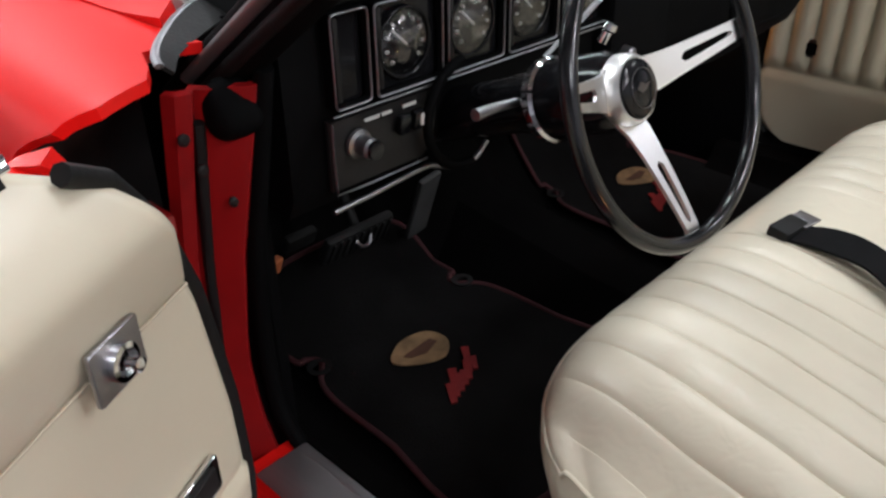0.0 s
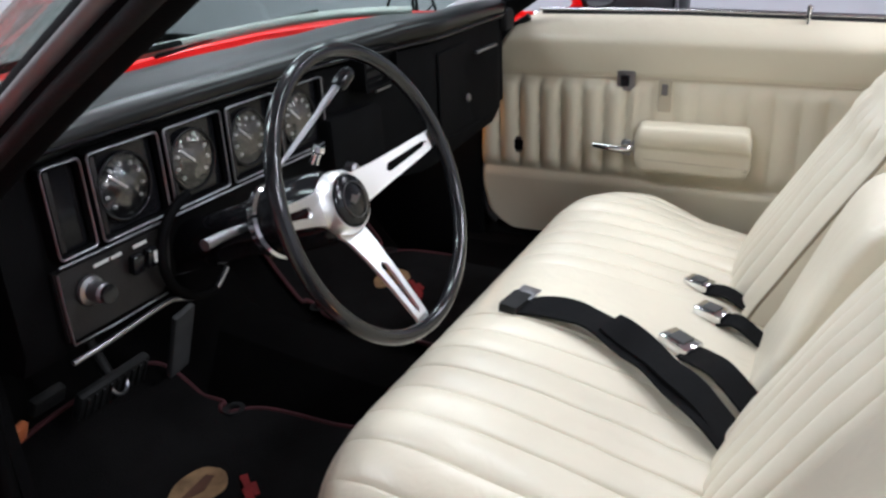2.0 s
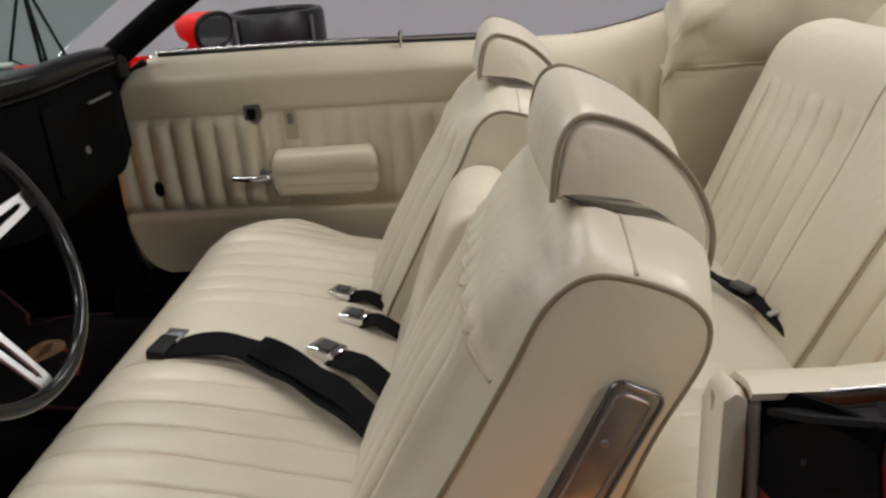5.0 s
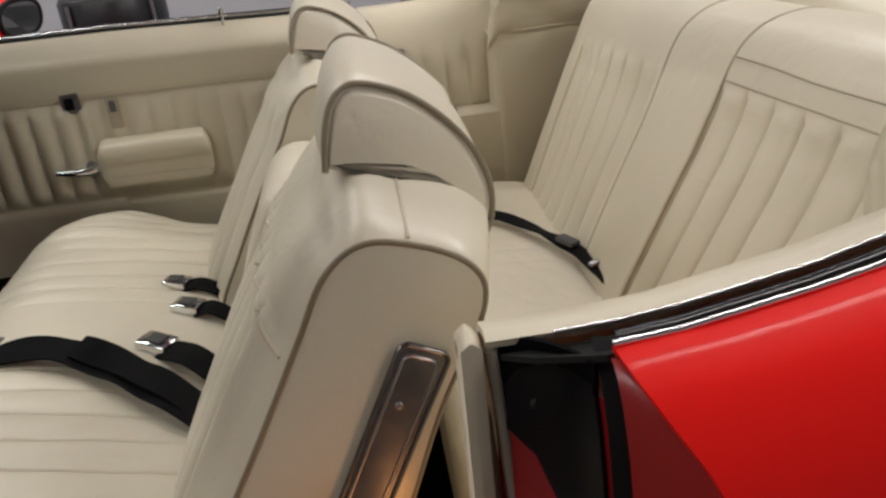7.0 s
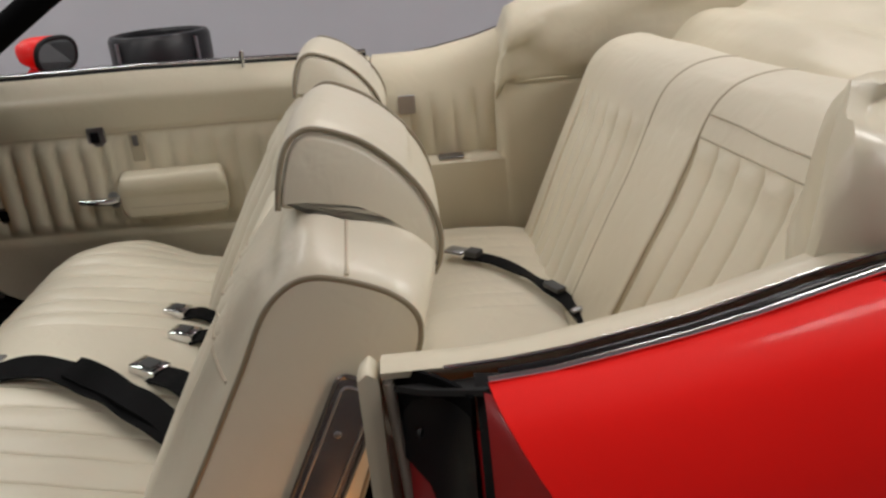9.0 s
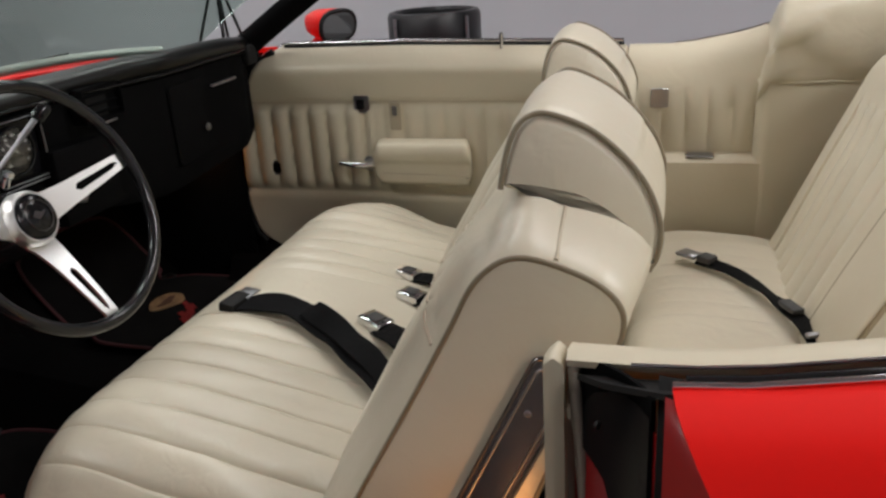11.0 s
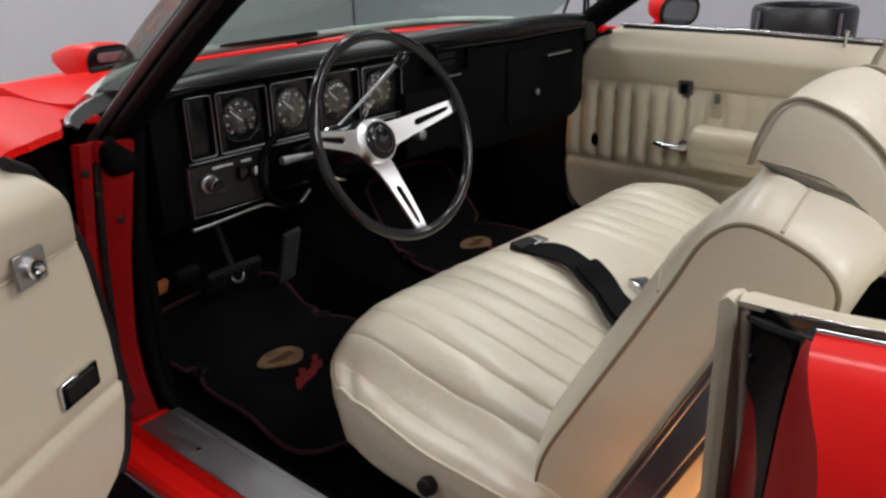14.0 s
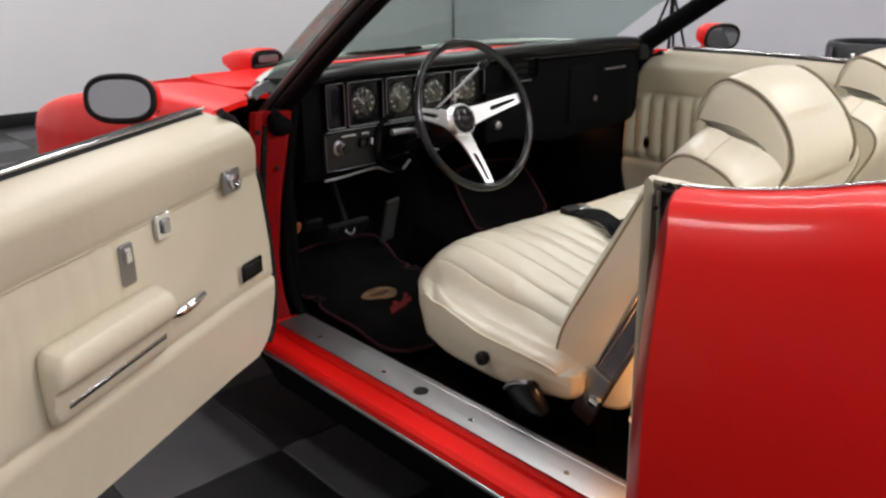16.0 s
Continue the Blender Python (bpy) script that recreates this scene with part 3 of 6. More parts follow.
def quarter(side):
    prof = curve([(0.806, 0.955), (0.826, 0.951), (0.850, 0.937), (0.886, 0.895), (0.912, 0.82), (0.926, 0.72), (0.928, 0.60), (0.918, 0.46), (0.90, 0.34), (0.87, 0.22)], 32)
    rows = []
    for f in np.linspace(0, 1, 40):
        row = []
        for x, z in prof:
            y = quarter_front(z) * (1 - f) - 3.1 * f
            k = max(0.0, (z - 0.5) / 0.466)
            wheel = max(0.0, 1 - ((y + 1.62) / 0.36) ** 2)
            zz = z + belt_rise(y) * k
            if z < 0.66:
                zz = max(zz, 0.22 + 0.44 * math.sqrt(wheel))
            hip = 0.035 * math.exp(-((y + 1.5) / 0.5) ** 2) * min(1.0, max(0.0, (x - 0.80) / 0.05))
            row.append((side * (x + hip), y, zz))
        rows.append(row)
    q = part("quarter_panel", shell("quarter_panel", rows, RED, -0.012 * side, 30), car, "glossy red rear quarter panel")
    if side > 0:
        q.location.z = -0.013
    # rounded front return of the panel, then the shut face of the door opening
    zs = np.concatenate([np.linspace(0.36, 0.86, 14), np.linspace(0.875, 0.953, 12)])

    def lip(z):
        return blend([(0.36, 0.862), (0.50, 0.876), (0.70, 0.876), (0.80, 0.868), (0.901, 0.849), (0.914, 0.844), (0.932, 0.836), (0.948, 0.826), (0.955, 0.812)], z)

    def crease(z):
        return float(np.interp(z, prof[::-1, 1], prof[::-1, 0]))

    flange, recess, shut, cover = [], [], [], []
    for z in zs:
        c, l, yc = crease(z) - 0.0005, lip(z), quarter_front(z) + 0.001
        zz = z + belt_rise(yc) * max(0.0, (z - 0.5) / 0.466)
        flange.append([(side * (c + (l - c) * f), yc + (-0.852 - yc) * f ** 0.85, zz) for f in np.linspace(0, 1, 8)])
        recess.append([(side * l, -0.852, z), (side * (l - 0.004), -0.866, z), (side * (l - 0.022), -0.868, z), (side * (l - 0.026), -0.848, z)])
        o = l - 0.026
        if z < 0.925:
            shut.append([(side * (0.752 + (o - 0.752) * f), -0.792 - 0.056 * f - 0.010 * math.sin(math.pi * f), z) for f in np.linspace(1, 0, 8)])
        if 0.50 < z < 0.938:
            k = np.linspace(0.97, blend([(0.50, 0.80), (0.78, 0.62), (0.85, 0.45), (0.875, 0.10), (0.90, 0.04)], z), 8)
            cover.append([(side * (0.752 + (o - 0.752) * f), -0.792 - 0.056 * f - 0.010 * math.sin(math.pi * f) + 0.004, z) for f in k])
    # return and shut face carry their shade as darker reds
    part("front_return", loft("front_return", flange, RED_SHADED, smooth=30), q, "glossy red rounded panel edge")
    part("recess", loft("recess", recess, RUBBER, smooth=30), q, "black recess behind the panel lip")
    part("jamb", loft("jamb", shut, RED_DEEP_SHADE, smooth=30), q, "red shut face, its colour darkened for shade")
    part("jamb_cover", shell("jamb_cover", cover, COVER_BLACK, 0.003 * side, 30), q, "glossy black jamb cover")
    top = [[(side * 0.772, -0.796 - 0.11 * f, 0.934 + belt_rise(-0.80 - 0.11 * f)), (side * 0.786, -0.814 - 0.11 * f, 0.937 + belt_rise(-0.81 - 0.11 * f)), (side * 0.810, -0.852 - 0.08 * f, 0.947 + belt_rise(-0.852 - 0.08 * f))] for f in np.linspace(0, 1, 6)]
    part("jamb_top", shell("jamb_top", top, RUBBER, 0.004 * side, 30), q, "black rubber pillar top")
    filler = [[(side * (0.752 + 0.056 * f), -0.792 - 0.056 * f - 0.010 * math.sin(math.pi * f) + 0.001, z) for f in np.linspace(0.04, 1, 9)] for z in (0.905, 0.925, 0.946)]
    part("jamb_filler", shell("jamb_filler", filler, BLACK, 0.003 * side, 30), q, "black filler below the belt")
    part("buffer", lathe("buffer", [(0, 0), (0.003, 0), (0.003, 0.002), (0.002, 0.003), (0, 0.003)], RUBBER, (side * 0.795, -0.812, 0.915), (side * -0.6, 1, 0), 12), q, "small dark screw")
    part("edge_strip", tube("edge_strip", curve([(side * 0.760, -0.792, 0.935), (side * 0.757, -0.797, 0.86), (side * 0.754, -0.803, 0.74)], 12), 0.0045, DULL_WHITE, 8), q, "narrow pale sealing strip")
    part("seal", tube("seal", curve([(side * 0.745, -0.778, 0.935), (side * 0.738, -0.785, 0.85), (side * 0.732, -0.80, 0.6), (side * 0.725, -0.80, 0.42), (side * 0.70, -0.765, 0.386)], 24), 0.0075, VINYL_WORN, 16), q, "grey-beige windlace")
    # belt: black seal and two bright strips
    for nm, x, up, r, m, y1, lab in (("belt_seal", 0.786, -0.022, 0.010, BLACK_GLOSS, -0.865, "black belt seal"), ("belt_molding", 0.807, -0.006, 0.0024, CHROME, -0.856, "chrome belt molding"), ("outer_seal", 0.813, -0.0125, 0.0032, RUBBER, -0.858, "thin black rubber seal"), ("outer_molding", 0.818, -0.0165, 0.0018, CHROME, -0.858, "thin chrome line over the paint"), ("inner_molding", 0.7705, -0.0145, 0.0015, CHROME, -0.830, "narrow chrome strip")):
        part(nm, tube(nm, [(side * x, y, 0.962 + belt_rise(y) + up) for y in np.linspace(y1, -2.2, 34)], r, m, 8), q, lab)


both(quarter)

# deck behind the seats
rows = [[(x, y, 1.035 - blend([(-3.1, 0.10), (-1.95, 0.0)], y) + 0.015 * math.cos(x * 1.6)) for x in np.linspace(-0.80, 0.80, 21)] for y in np.linspace(-1.95, -3.1, 12)]
part("trunk_lid", shell("trunk_lid", rows, RED, 0.015, 30), car, "glossy red trunk lid")


# wheels
def wheel(x, y):
    s_ = 1 if x > 0 else -1
    ty = part("wheel", lathe("wheel", [(0.20, -0.09), (0.30, -0.10), (0.328, -0.085), (0.335, -0.06), (0.335, 0.06), (0.328, 0.085), (0.30, 0.10), (0.20, 0.09)], RUBBER, (x, y, 0.335), (s_, 0, 0), 48), car, "black rubber road wheel")
    part("rim", lathe("rim", [(0.03, 0.05), (0.08, 0.06), (0.15, 0.04), (0.19, 0.07), (0.205, 0.085), (0.20, 0.06)], CHROME, (x, y, 0.335), (s_, 0, 0), 36), ty, "chrome wheel rim")


for x in (-0.78, 0.78):
    wheel(x, 1.14)
    wheel(x, -1.62)

# floor pan, tunnel, toe board, firewall, rear bulkhead
rows = []
for y in np.linspace(-0.80, 0.56, 24):
    rows.append([(x, y, 0.298 + 0.10 * math.exp(-(x / 0.098) ** 4) * blend([(-0.8, 0.9), (0.2, 1.0), (0.56, 1.5)], y)) for x in np.linspace(-0.665, 0.712, 42)])
for f in np.linspace(0.12, 1, 8):
    rows.append([(x, 0.56 + 0.24 * f, 0.298 + 0.30 * f ** 1.15 + (0.15 + 0.06 * f) * math.exp(-(x / 0.11) ** 4)) for x in np.linspace(-0.665, 0.712, 42)])
for f in np.linspace(0.15, 1, 5):
    rows.append([(x, 0.80 + 0.02 * f, 0.598 + 0.34 * f + 0.21 * (1 - f) * math.exp(-(x / 0.11) ** 4)) for x in np.linspace(-0.665, 0.712, 42)])
part("floor_pan", shell("floor_pan", rows, CARPET, 0.015, 30), car, "black carpeted floor pan")
part("rear_floor", box("rear_floor", (1.30, 0.75, 0.03), CARPET, 0.01, (0, -1.15, 0.30)), car, "black carpeted rear floor")


def sill_carpet(side):
    rows = [[(side * x, y, z) for x, z in ((0.598, 0.306), (0.640, 0.331), (0.658, 0.352), (0.672, 0.378), (0.679 if side < 0 else 0.74, 0.3815))] for y in np.linspace(0.31 if side < 0 else 0.36, -0.79, 12)]
    part("sill_carpet", shell("sill_carpet", rows, CARPET, 0.004 * side, 30), car, "black carpet along the sill")


both(sill_carpet)


def kick(side):
    x, y0 = (0.660, 0.33) if side < 0 else (0.716, 0.30)
    part("kick_panel", box("kick_panel", (0.02, 0.79 - y0, 0.62), BLACK, 0.006, (side * x, (0.79 + y0) / 2, 0.60)), car, "black kick panel")


both(kick)

# black block added to darken the gap between the closed door and its sill
part("sill_gap_block", box("sill_gap_block", (0.03, 1.16, 0.11), RUBBER, 0.006, (0.752, -0.215, 0.415)), car, "black block added to darken the gap under the door")

# plain panels that close the nose and the tail
part("nose_panel", box("nose_panel", (1.48, 0.05, 0.46), RED, 0.02, (0, 1.835, 0.50)), car, "red nose panel")
part("tail_panel", box("tail_panel", (1.66, 0.05, 0.66), RED, 0.02, (0, -3.065, 0.575)), car, "red tail panel")


# ---- doors: u runs from the hinge edge back, w into the cabin ----
DOOR_D = (-0.8755, -0.4832)


def place_left(u, w, z):
    return (-0.932 + DOOR_D[0] * u - DOOR_D[1] * w, 0.077 + DOOR_D[1] * u + DOOR_D[0] * w, z + 0.004 - 0.035 * max(0.0, u - 0.08))


def place_right(u, w, z):
    fall = 0.014 * min(1.0, max(0.0, (u - 0.40) / 0.53)) * min(1.0, max(0.0, (z - 0.80) / 0.16))
    return (0.712 - w, 0.20 - u, z - fall)


def door_hinge_edge(z):
    return blend([(0.40, -0.02), (0.42, -0.06), (0.45, -0.088), (0.53, -0.104), (0.65, -0.100), (0.79, -0.078), (0.88, -0.045), (0.94, 0.0), (0.962, 0.045)], z)


def door(place, flip, name, label, pleat, dz):
    L = 1.02 if flip < 0 else 0.937
    sh = []
    for z in np.linspace(0.425 if flip < 0 else 0.49, 0.950, 16):
        u0 = door_hinge_edge(max(0.40, min(z, 0.96))) - 0.004
        bow = blend([(0.42, 0.12), (0.55, 0.15), (0.70, 0.155), (0.82, 0.14), (0.90, 0.110), (0.95, 0.076)], z)
        inn = blend([(0.42, 0.010), (0.88, 0.010), (0.95, 0.060)], z)
        sh.append([place(u0 + 0.012, -inn, z), place(u0 - 0.002, -inn - 0.008, z), place(u0 - 0.010, -0.05, z), place(u0 - 0.04, -bow + 0.012, z), place(u0 - 0.02, -bow, z), place(0.5, -bow - 0.004, z), place(L + 0.01, -bow, z), place(L + 0.03, -bow + 0.02, z), place(L + 0.03, -inn - 0.01, z), place(L, -inn, z)])
    d = part(name, loft(name, sh, RED, True, True, 30), car, label)
    # trim panel
    zs = np.unique(np.concatenate([np.linspace(0.405, 0.565, 10), np.linspace(0.565, 0.582, 4), np.linspace(0.582, 0.812, 16), np.linspace(0.812, 0.826, 4), np.linspace(0.826, 0.962, 16)]))
    rows = []
    for z in zs:
        u0 = door_hinge_edge(z)
        row = []
        for k in np.linspace(0, 1, 180):
            u = u0 + (L - u0) * k
            if z >= 0.826:
                f = (z - 0.826) / 0.136
                w = 0.004 + 0.022 * math.sin(min(1.0, f * 1.25) * math.pi * 0.5) - 0.075 * max(0.0, f - 0.55) ** 1.6 * 3.3
            elif z > 0.812:
                w = 0.0
            elif z >= 0.582:
                edge = min(1.0, (0.812 - z) / 0.02, (z - 0.582) / 0.02)
                amp = pleat(u)
                w = amp * (abs(math.sin(math.pi * (u + 0.10) / 0.054)) ** 0.6) * max(0.0, edge) ** 0.5
            elif z > 0.565:
                w = -0.003
            else:
                w = 0.004 - 0.012 * (0.565 - z) / 0.16
            rim = min(1.0, (u - u0) / 0.016 + 0.25)
            w -= 0.012 * (1 - rim)
            row.append(place(u, w, z + dz * 0.4))
        rows.append(row)
    part("trim_panel", shell("trim_panel", rows, VINYL, 0.006 * flip, 60), d, "cream vinyl door trim")
    # welted seam under the roll
    part("seam", tube("seam", [place(u, 0.0035, 0.820 + dz * 0.4) for u in np.linspace(-0.055, L - 0.01, 40)], 0.0014, STITCH, 6), d, "stitched seam")
    cap = [[place(u, w, z + dz * 0.4) for w, z in ((-0.040, 0.956), (-0.042, 0.964), (-0.056, 0.965), (-0.060, 0.956))] for u in np.linspace(0.055, L, 12)]
    part("window_slot", shell("window_slot", cap, RUBBER, 0.006 * flip, 30), d, "black window slot seal")
    part("belt_molding", tube("belt_molding", [place(u, -0.040, 0.967 + dz * 0.4) for u in np.linspace(0.045, L, 16)], 0.0035, CHROME, 8), d, "chrome belt strip")
    part("outer_molding", tube("outer_molding", [place(u, -0.070, 0.958) for u in np.linspace(0.02, L, 16)], 0.006, CHROME, 8), d, "chrome outer belt molding")
    part("edge_seal", tube("edge_seal", [place(door_hinge_edge(z) - 0.006, -0.012, z) for z in np.linspace(0.42, 0.958, 24)], 0.009, RUBBER, 8), d, "black rubber edge seal")

    def plate(nm, u, z, wd, ht, mat, lab, w0=0.004, th=0.006, r=0.004, par=d):
        return part(nm, slab(nm, rounded(wd, ht, r, 3), th, mat, lambda a, b, c: place(u + a, w0 + c, z + dz + b), 0.0015), par, lab)

    pu, lz = (0.0, -0.002) if flip < 0 else (0.010, 0.0)
    lk = plate("lock_plate", 0.265 + pu, 0.806 + lz, 0.042, 0.046, CHROME if flip < 0 else STEEL, "square chrome plate")
    plate("lock_button", 0.263 + pu, 0.806 + lz, 0.020, 0.026, BLACK_GLOSS if flip > 0 else PLATE, "square insert", 0.009, 0.006, 0.003, lk)
    sw = plate("window_switch", 0.365, 0.774 + 2 * lz, 0.030, 0.072, STEEL if flip < 0 else WELT, "narrow switch plate")
    plate("switch_key", 0.365, 0.790 + 2 * lz, 0.014, 0.026, CHROME if flip < 0 else SATIN_GREY, "bright switch key", 0.009, 0.005, 0.003, sw)
    rl = plate("latch_plate", 0.003 + pu, 0.632 + 4 * lz, 0.082 if flip < 0 else 0.044, 0.040, CHROME if flip < 0 else PLATE_EDGE, "chrome framed latch plate")
    plate("latch_insert", 0.003 + pu, 0.632 + 4 * lz, 0.064 if flip < 0 else 0.032, 0.026, BLACK if flip > 0 else GREY_TRIM, "dark latch insert", 0.009, 0.004, 0.003, rl)
    # armrest with its pull and chrome slot strip
    arm_prof = [(0.004, 0.598), (0.018, 0.590), (0.030, 0.600), (0.037, 0.630), (0.042, 0.655), (0.056, 0.664), (0.061, 0.682), (0.056, 0.701), (0.040, 0.711), (0.004, 0.709)]
    if flip > 0:
        arm_prof = [(0.004, 0.604), (0.022, 0.597), (0.036, 0.604), (0.038, 0.634), (0.040, 0.655), (0.045, 0.666), (0.048, 0.684), (0.044, 0.703), (0.034, 0.710), (0.004, 0.709)]
    ap = curve(arm_prof, 40, True)
    rows = []
    for k in np.linspace(0, 1, 30):
        u = 0.308 + (0.277 if flip < 0 else 0.258) * k
        e = 0.022 * (1 - math.sqrt(max(0, 1 - max(0.0, 1 - min(k, 1 - k) / 0.07) ** 2)))
        c = ap.mean(axis=0)
        rows.append([place(u, *(p + (c - p) * e / 0.05 + np.array((0.0, dz)))) for p in ap])
    am = part("armrest", loft("armrest", rows, VINYL, True, True, 50), d, "padded cream armrest")
    strip_mat = CHROME if flip < 0 else STITCH
    part("slot_strip", box_line("slot_strip", [place(u, 0.0368, 0.628 + dz + 0.02 * (0.45 - u)) for u in (0.33, 0.45, 0.56)], 0.0018 if flip < 0 else 0.002, strip_mat), am, "strip along the pull")
    part("slot", box_line("slot", [place(u, 0.0362, 0.622 + dz + 0.02 * (0.45 - u)) for u in (0.33, 0.45, 0.56)], 0.0022 if flip < 0 else 0.0015, RUBBER if flip < 0 else PIPING), am, "dark slot")
    # inner handle
    hd = part("door_handle", tube("door_handle", [place(u, w, z + dz) for u, w, z in ((0.296, 0.012, 0.648), (0.276, 0.028, 0.648), (0.245, 0.034, 0.651), (0.208, 0.032, 0.655))], [0.013, 0.013, 0.011, 0.008], CHROME, 12, flat=0.8), d, "chrome lever handle")
    part("handle_socket", slab("handle_socket", rounded(0.045, 0.04, 0.012, 4), 0.008, STEEL, lambda a, b, c: place(0.292 + a, 0.006 + c, 0.648 + dz + b), 0.002), hd, "recessed metal socket")
    part("lock_pin", lathe("lock_pin", [(0, 0), (0.004, 0), (0.004, 0.022), (0.006, 0.024), (0.006, 0.036), (0.003, 0.039), (0, 0.039)], CHROME, place(0.645, -0.022, 0.956), (0, 0, 1), 10), d, "small chrome lock pin")
    return d


def box_line(name, pts, r, mat):
    return tube(name, curve(pts, 14), r, mat, 6)


left_door = door(place_left, -1, "driver_door", "wide open door with cream vinyl trim", lambda u: 0.0035 * min(1.0, max(0.0, (u - 0.30) / 0.06)), 0.0)
right_door = door(place_right, 1, "passenger_door", "closed door with pleated cream vinyl trim", lambda u: 0.016 if u < 0.30 else 0.009, 0.014)
# remote control for the outside mirror, on the open door
rem = part("mirror_control", slab("mirror_control", rounded(0.056, 0.046, 0.003, 3), 0.005, STEEL, lambda a, b, c: place_left(0.058 + a, 0.014 + c, 0.829 + b), 0.001), left_door, "square metal mirror control plate")
part("control_ring", lathe("control_ring", [(0.007, 0), (0.015, 0), (0.015, 0.006), (0.011, 0.007), (0.007, 0.003)], CHROME, place_left(0.058, 0.019, 0.829), Vector(place_left(0, 1, 0)) - Vector(place_left(0, 0, 0)), 20, caps=False), rem, "chrome ring")
part("control_stalk", lathe("control_stalk", [(0, 0), (0.004, 0), (0.004, 0.012), (0.006, 0.018), (0, 0.021)], CHROME, place_left(0.058, 0.018, 0.829), Vector(place_left(0, 1, 0)) - Vector(place_left(0, 0, 0)), 12), rem, "small control stalk")


# outside mirrors on the doors
def oval(w, h, n=32, e=0.78):
    out = []
    for t in np.linspace(0, 2 * math.pi, n, endpoint=False):
        c, s_ = math.cos(t), math.sin(t)
        out.append((w / 2 * math.copysign(abs(c) ** e, c), h / 2 * math.copysign(abs(s_) ** e, s_)))
    return out


def side_mirror(c, aim, base, par):
    """A bullet housing at c that looks along aim, on a foot at base."""
    aim = Vector(aim).normalized()
    right = aim.cross(Vector((0, 0, 1))).normalized()
    up = right.cross(aim)

    def ring(k, depth, m=0.0):
        return [tuple(Vector(c) + right * a * k + up * b * k - aim * depth) for a, b in oval(0.126 + m, 0.082 + m)]

    mr = part("side_mirror", loft("side_mirror", [ring(1.0, -0.002), ring(1.04, 0.008), ring(1.02, 0.03), ring(0.85, 0.07), ring(0.5, 0.10), ring(0.12, 0.112)], RED, True, True, 40), par, "red bullet door mirror")
    part("mirror_rim", tube("mirror_rim", ring(1.0, -0.003), 0.0065, RUBBER, 8, True), mr, "black rim")
    part("mirror_glass", slab("mirror_glass", oval(0.118, 0.074), 0.002, MIRROR, lambda a, b, h: tuple(Vector(c) + right * a + up * b + aim * (0.0045 + h))), mr, "silvered glass")
    foot = Vector(base)
    neck = Vector(c) - aim * 0.05 - up * 0.03
    part("mirror_foot", loft("mirror_foot", [[tuple(foot + Vector((0.045 * k * math.cos(t), 0.045 * k * math.sin(t), 0)) * 1.0 + (neck - foot) * f) for t in np.linspace(0, 2 * math.pi, 16, endpoint=False)] for f, k in ((0, 1.15), (0.15, 1.0), (0.5, 0.62), (0.8, 0.55), (1.0, 0.6))], RED, True, True, 40), mr, "red mirror foot")


side_mirror((-1.125, 0.150, 0.998), (-0.66, -0.74, 0.10), (-1.045, 0.195, 0.935), left_door)
side_mirror((0.872, 0.040, 1.003), (-0.42, -0.90, -0.14), (0.825, 0.085, 0.950), right_door)

# ---- dashboard ----


def dash_face(x):
    return blend([(-0.66, 0.262), (-0.05, 0.252), (0.10, 0.215), (0.25, 0.185), (0.60, 0.195), (0.68, 0.225)], x)


# body of the panel
rows = []
for x in np.linspace(-0.655, 0.68, 44):
    y0 = dash_face(x)
    low = blend([(-0.66, 0.725), (-0.42, 0.73), (-0.38, 0.79), (-0.05, 0.76), (0.2, 0.72), (0.68, 0.735)], x)
    rows.append([(x, y0 + 0.03, 0.975), (x, y0 + 0.004, 0.97), (x, y0 + 0.004, 0.90), (x, y0 + 0.006, low + 0.03), (x, y0 + 0.02, low), (x, y0 + 0.16, low + 0.01), (x, y0 + 0.2, 0.93)])
dash = part("dashboard", loft("dashboard", rows, BLACK, True, True, 35), car, "black padded dashboard with square gauge pods")
sect = [(0.060, 0.950), (0.012, 0.969), (-0.006, 0.975), (-0.013, 0.985), (-0.012, 0.997), (0.002, 1.006), (0.026, 1.007), (0.055, 1.000), (0.11, 0.988), (0.19, 0.980), (0.32, 0.974), (0.34, 0.955), (0.20, 0.93)]
rows = []
for x in np.linspace(-0.640, 0.69, 50):
    y0 = dash_face(x)
    lim = base_curve(x)[1] - 0.016
    dropx = 0.02 * (abs(x) / 0.69) ** 6
    rise = blend([(-0.1, 0.0), (0.15, 0.014), (0.69, 0.014)], x)
    rows.append([(x, min(y0 + a, lim), b - dropx + rise * min(1.0, max(0.0, (b - 0.96) / 0.03))) for a, b in curve(sect, 40, True)])
part("dash_pad", loft("dash_pad", rows, DASH_PAD, True, True, 40), dash, "black vinyl dash pad")
part("pad_strip", tube("pad_strip", [(x, dash_face(x) - 0.0135, 0.981) for x in np.linspace(-0.62, 0.66, 30)], 0.003, BLACK_GLOSS, 6), dash, "glossy pad lip")


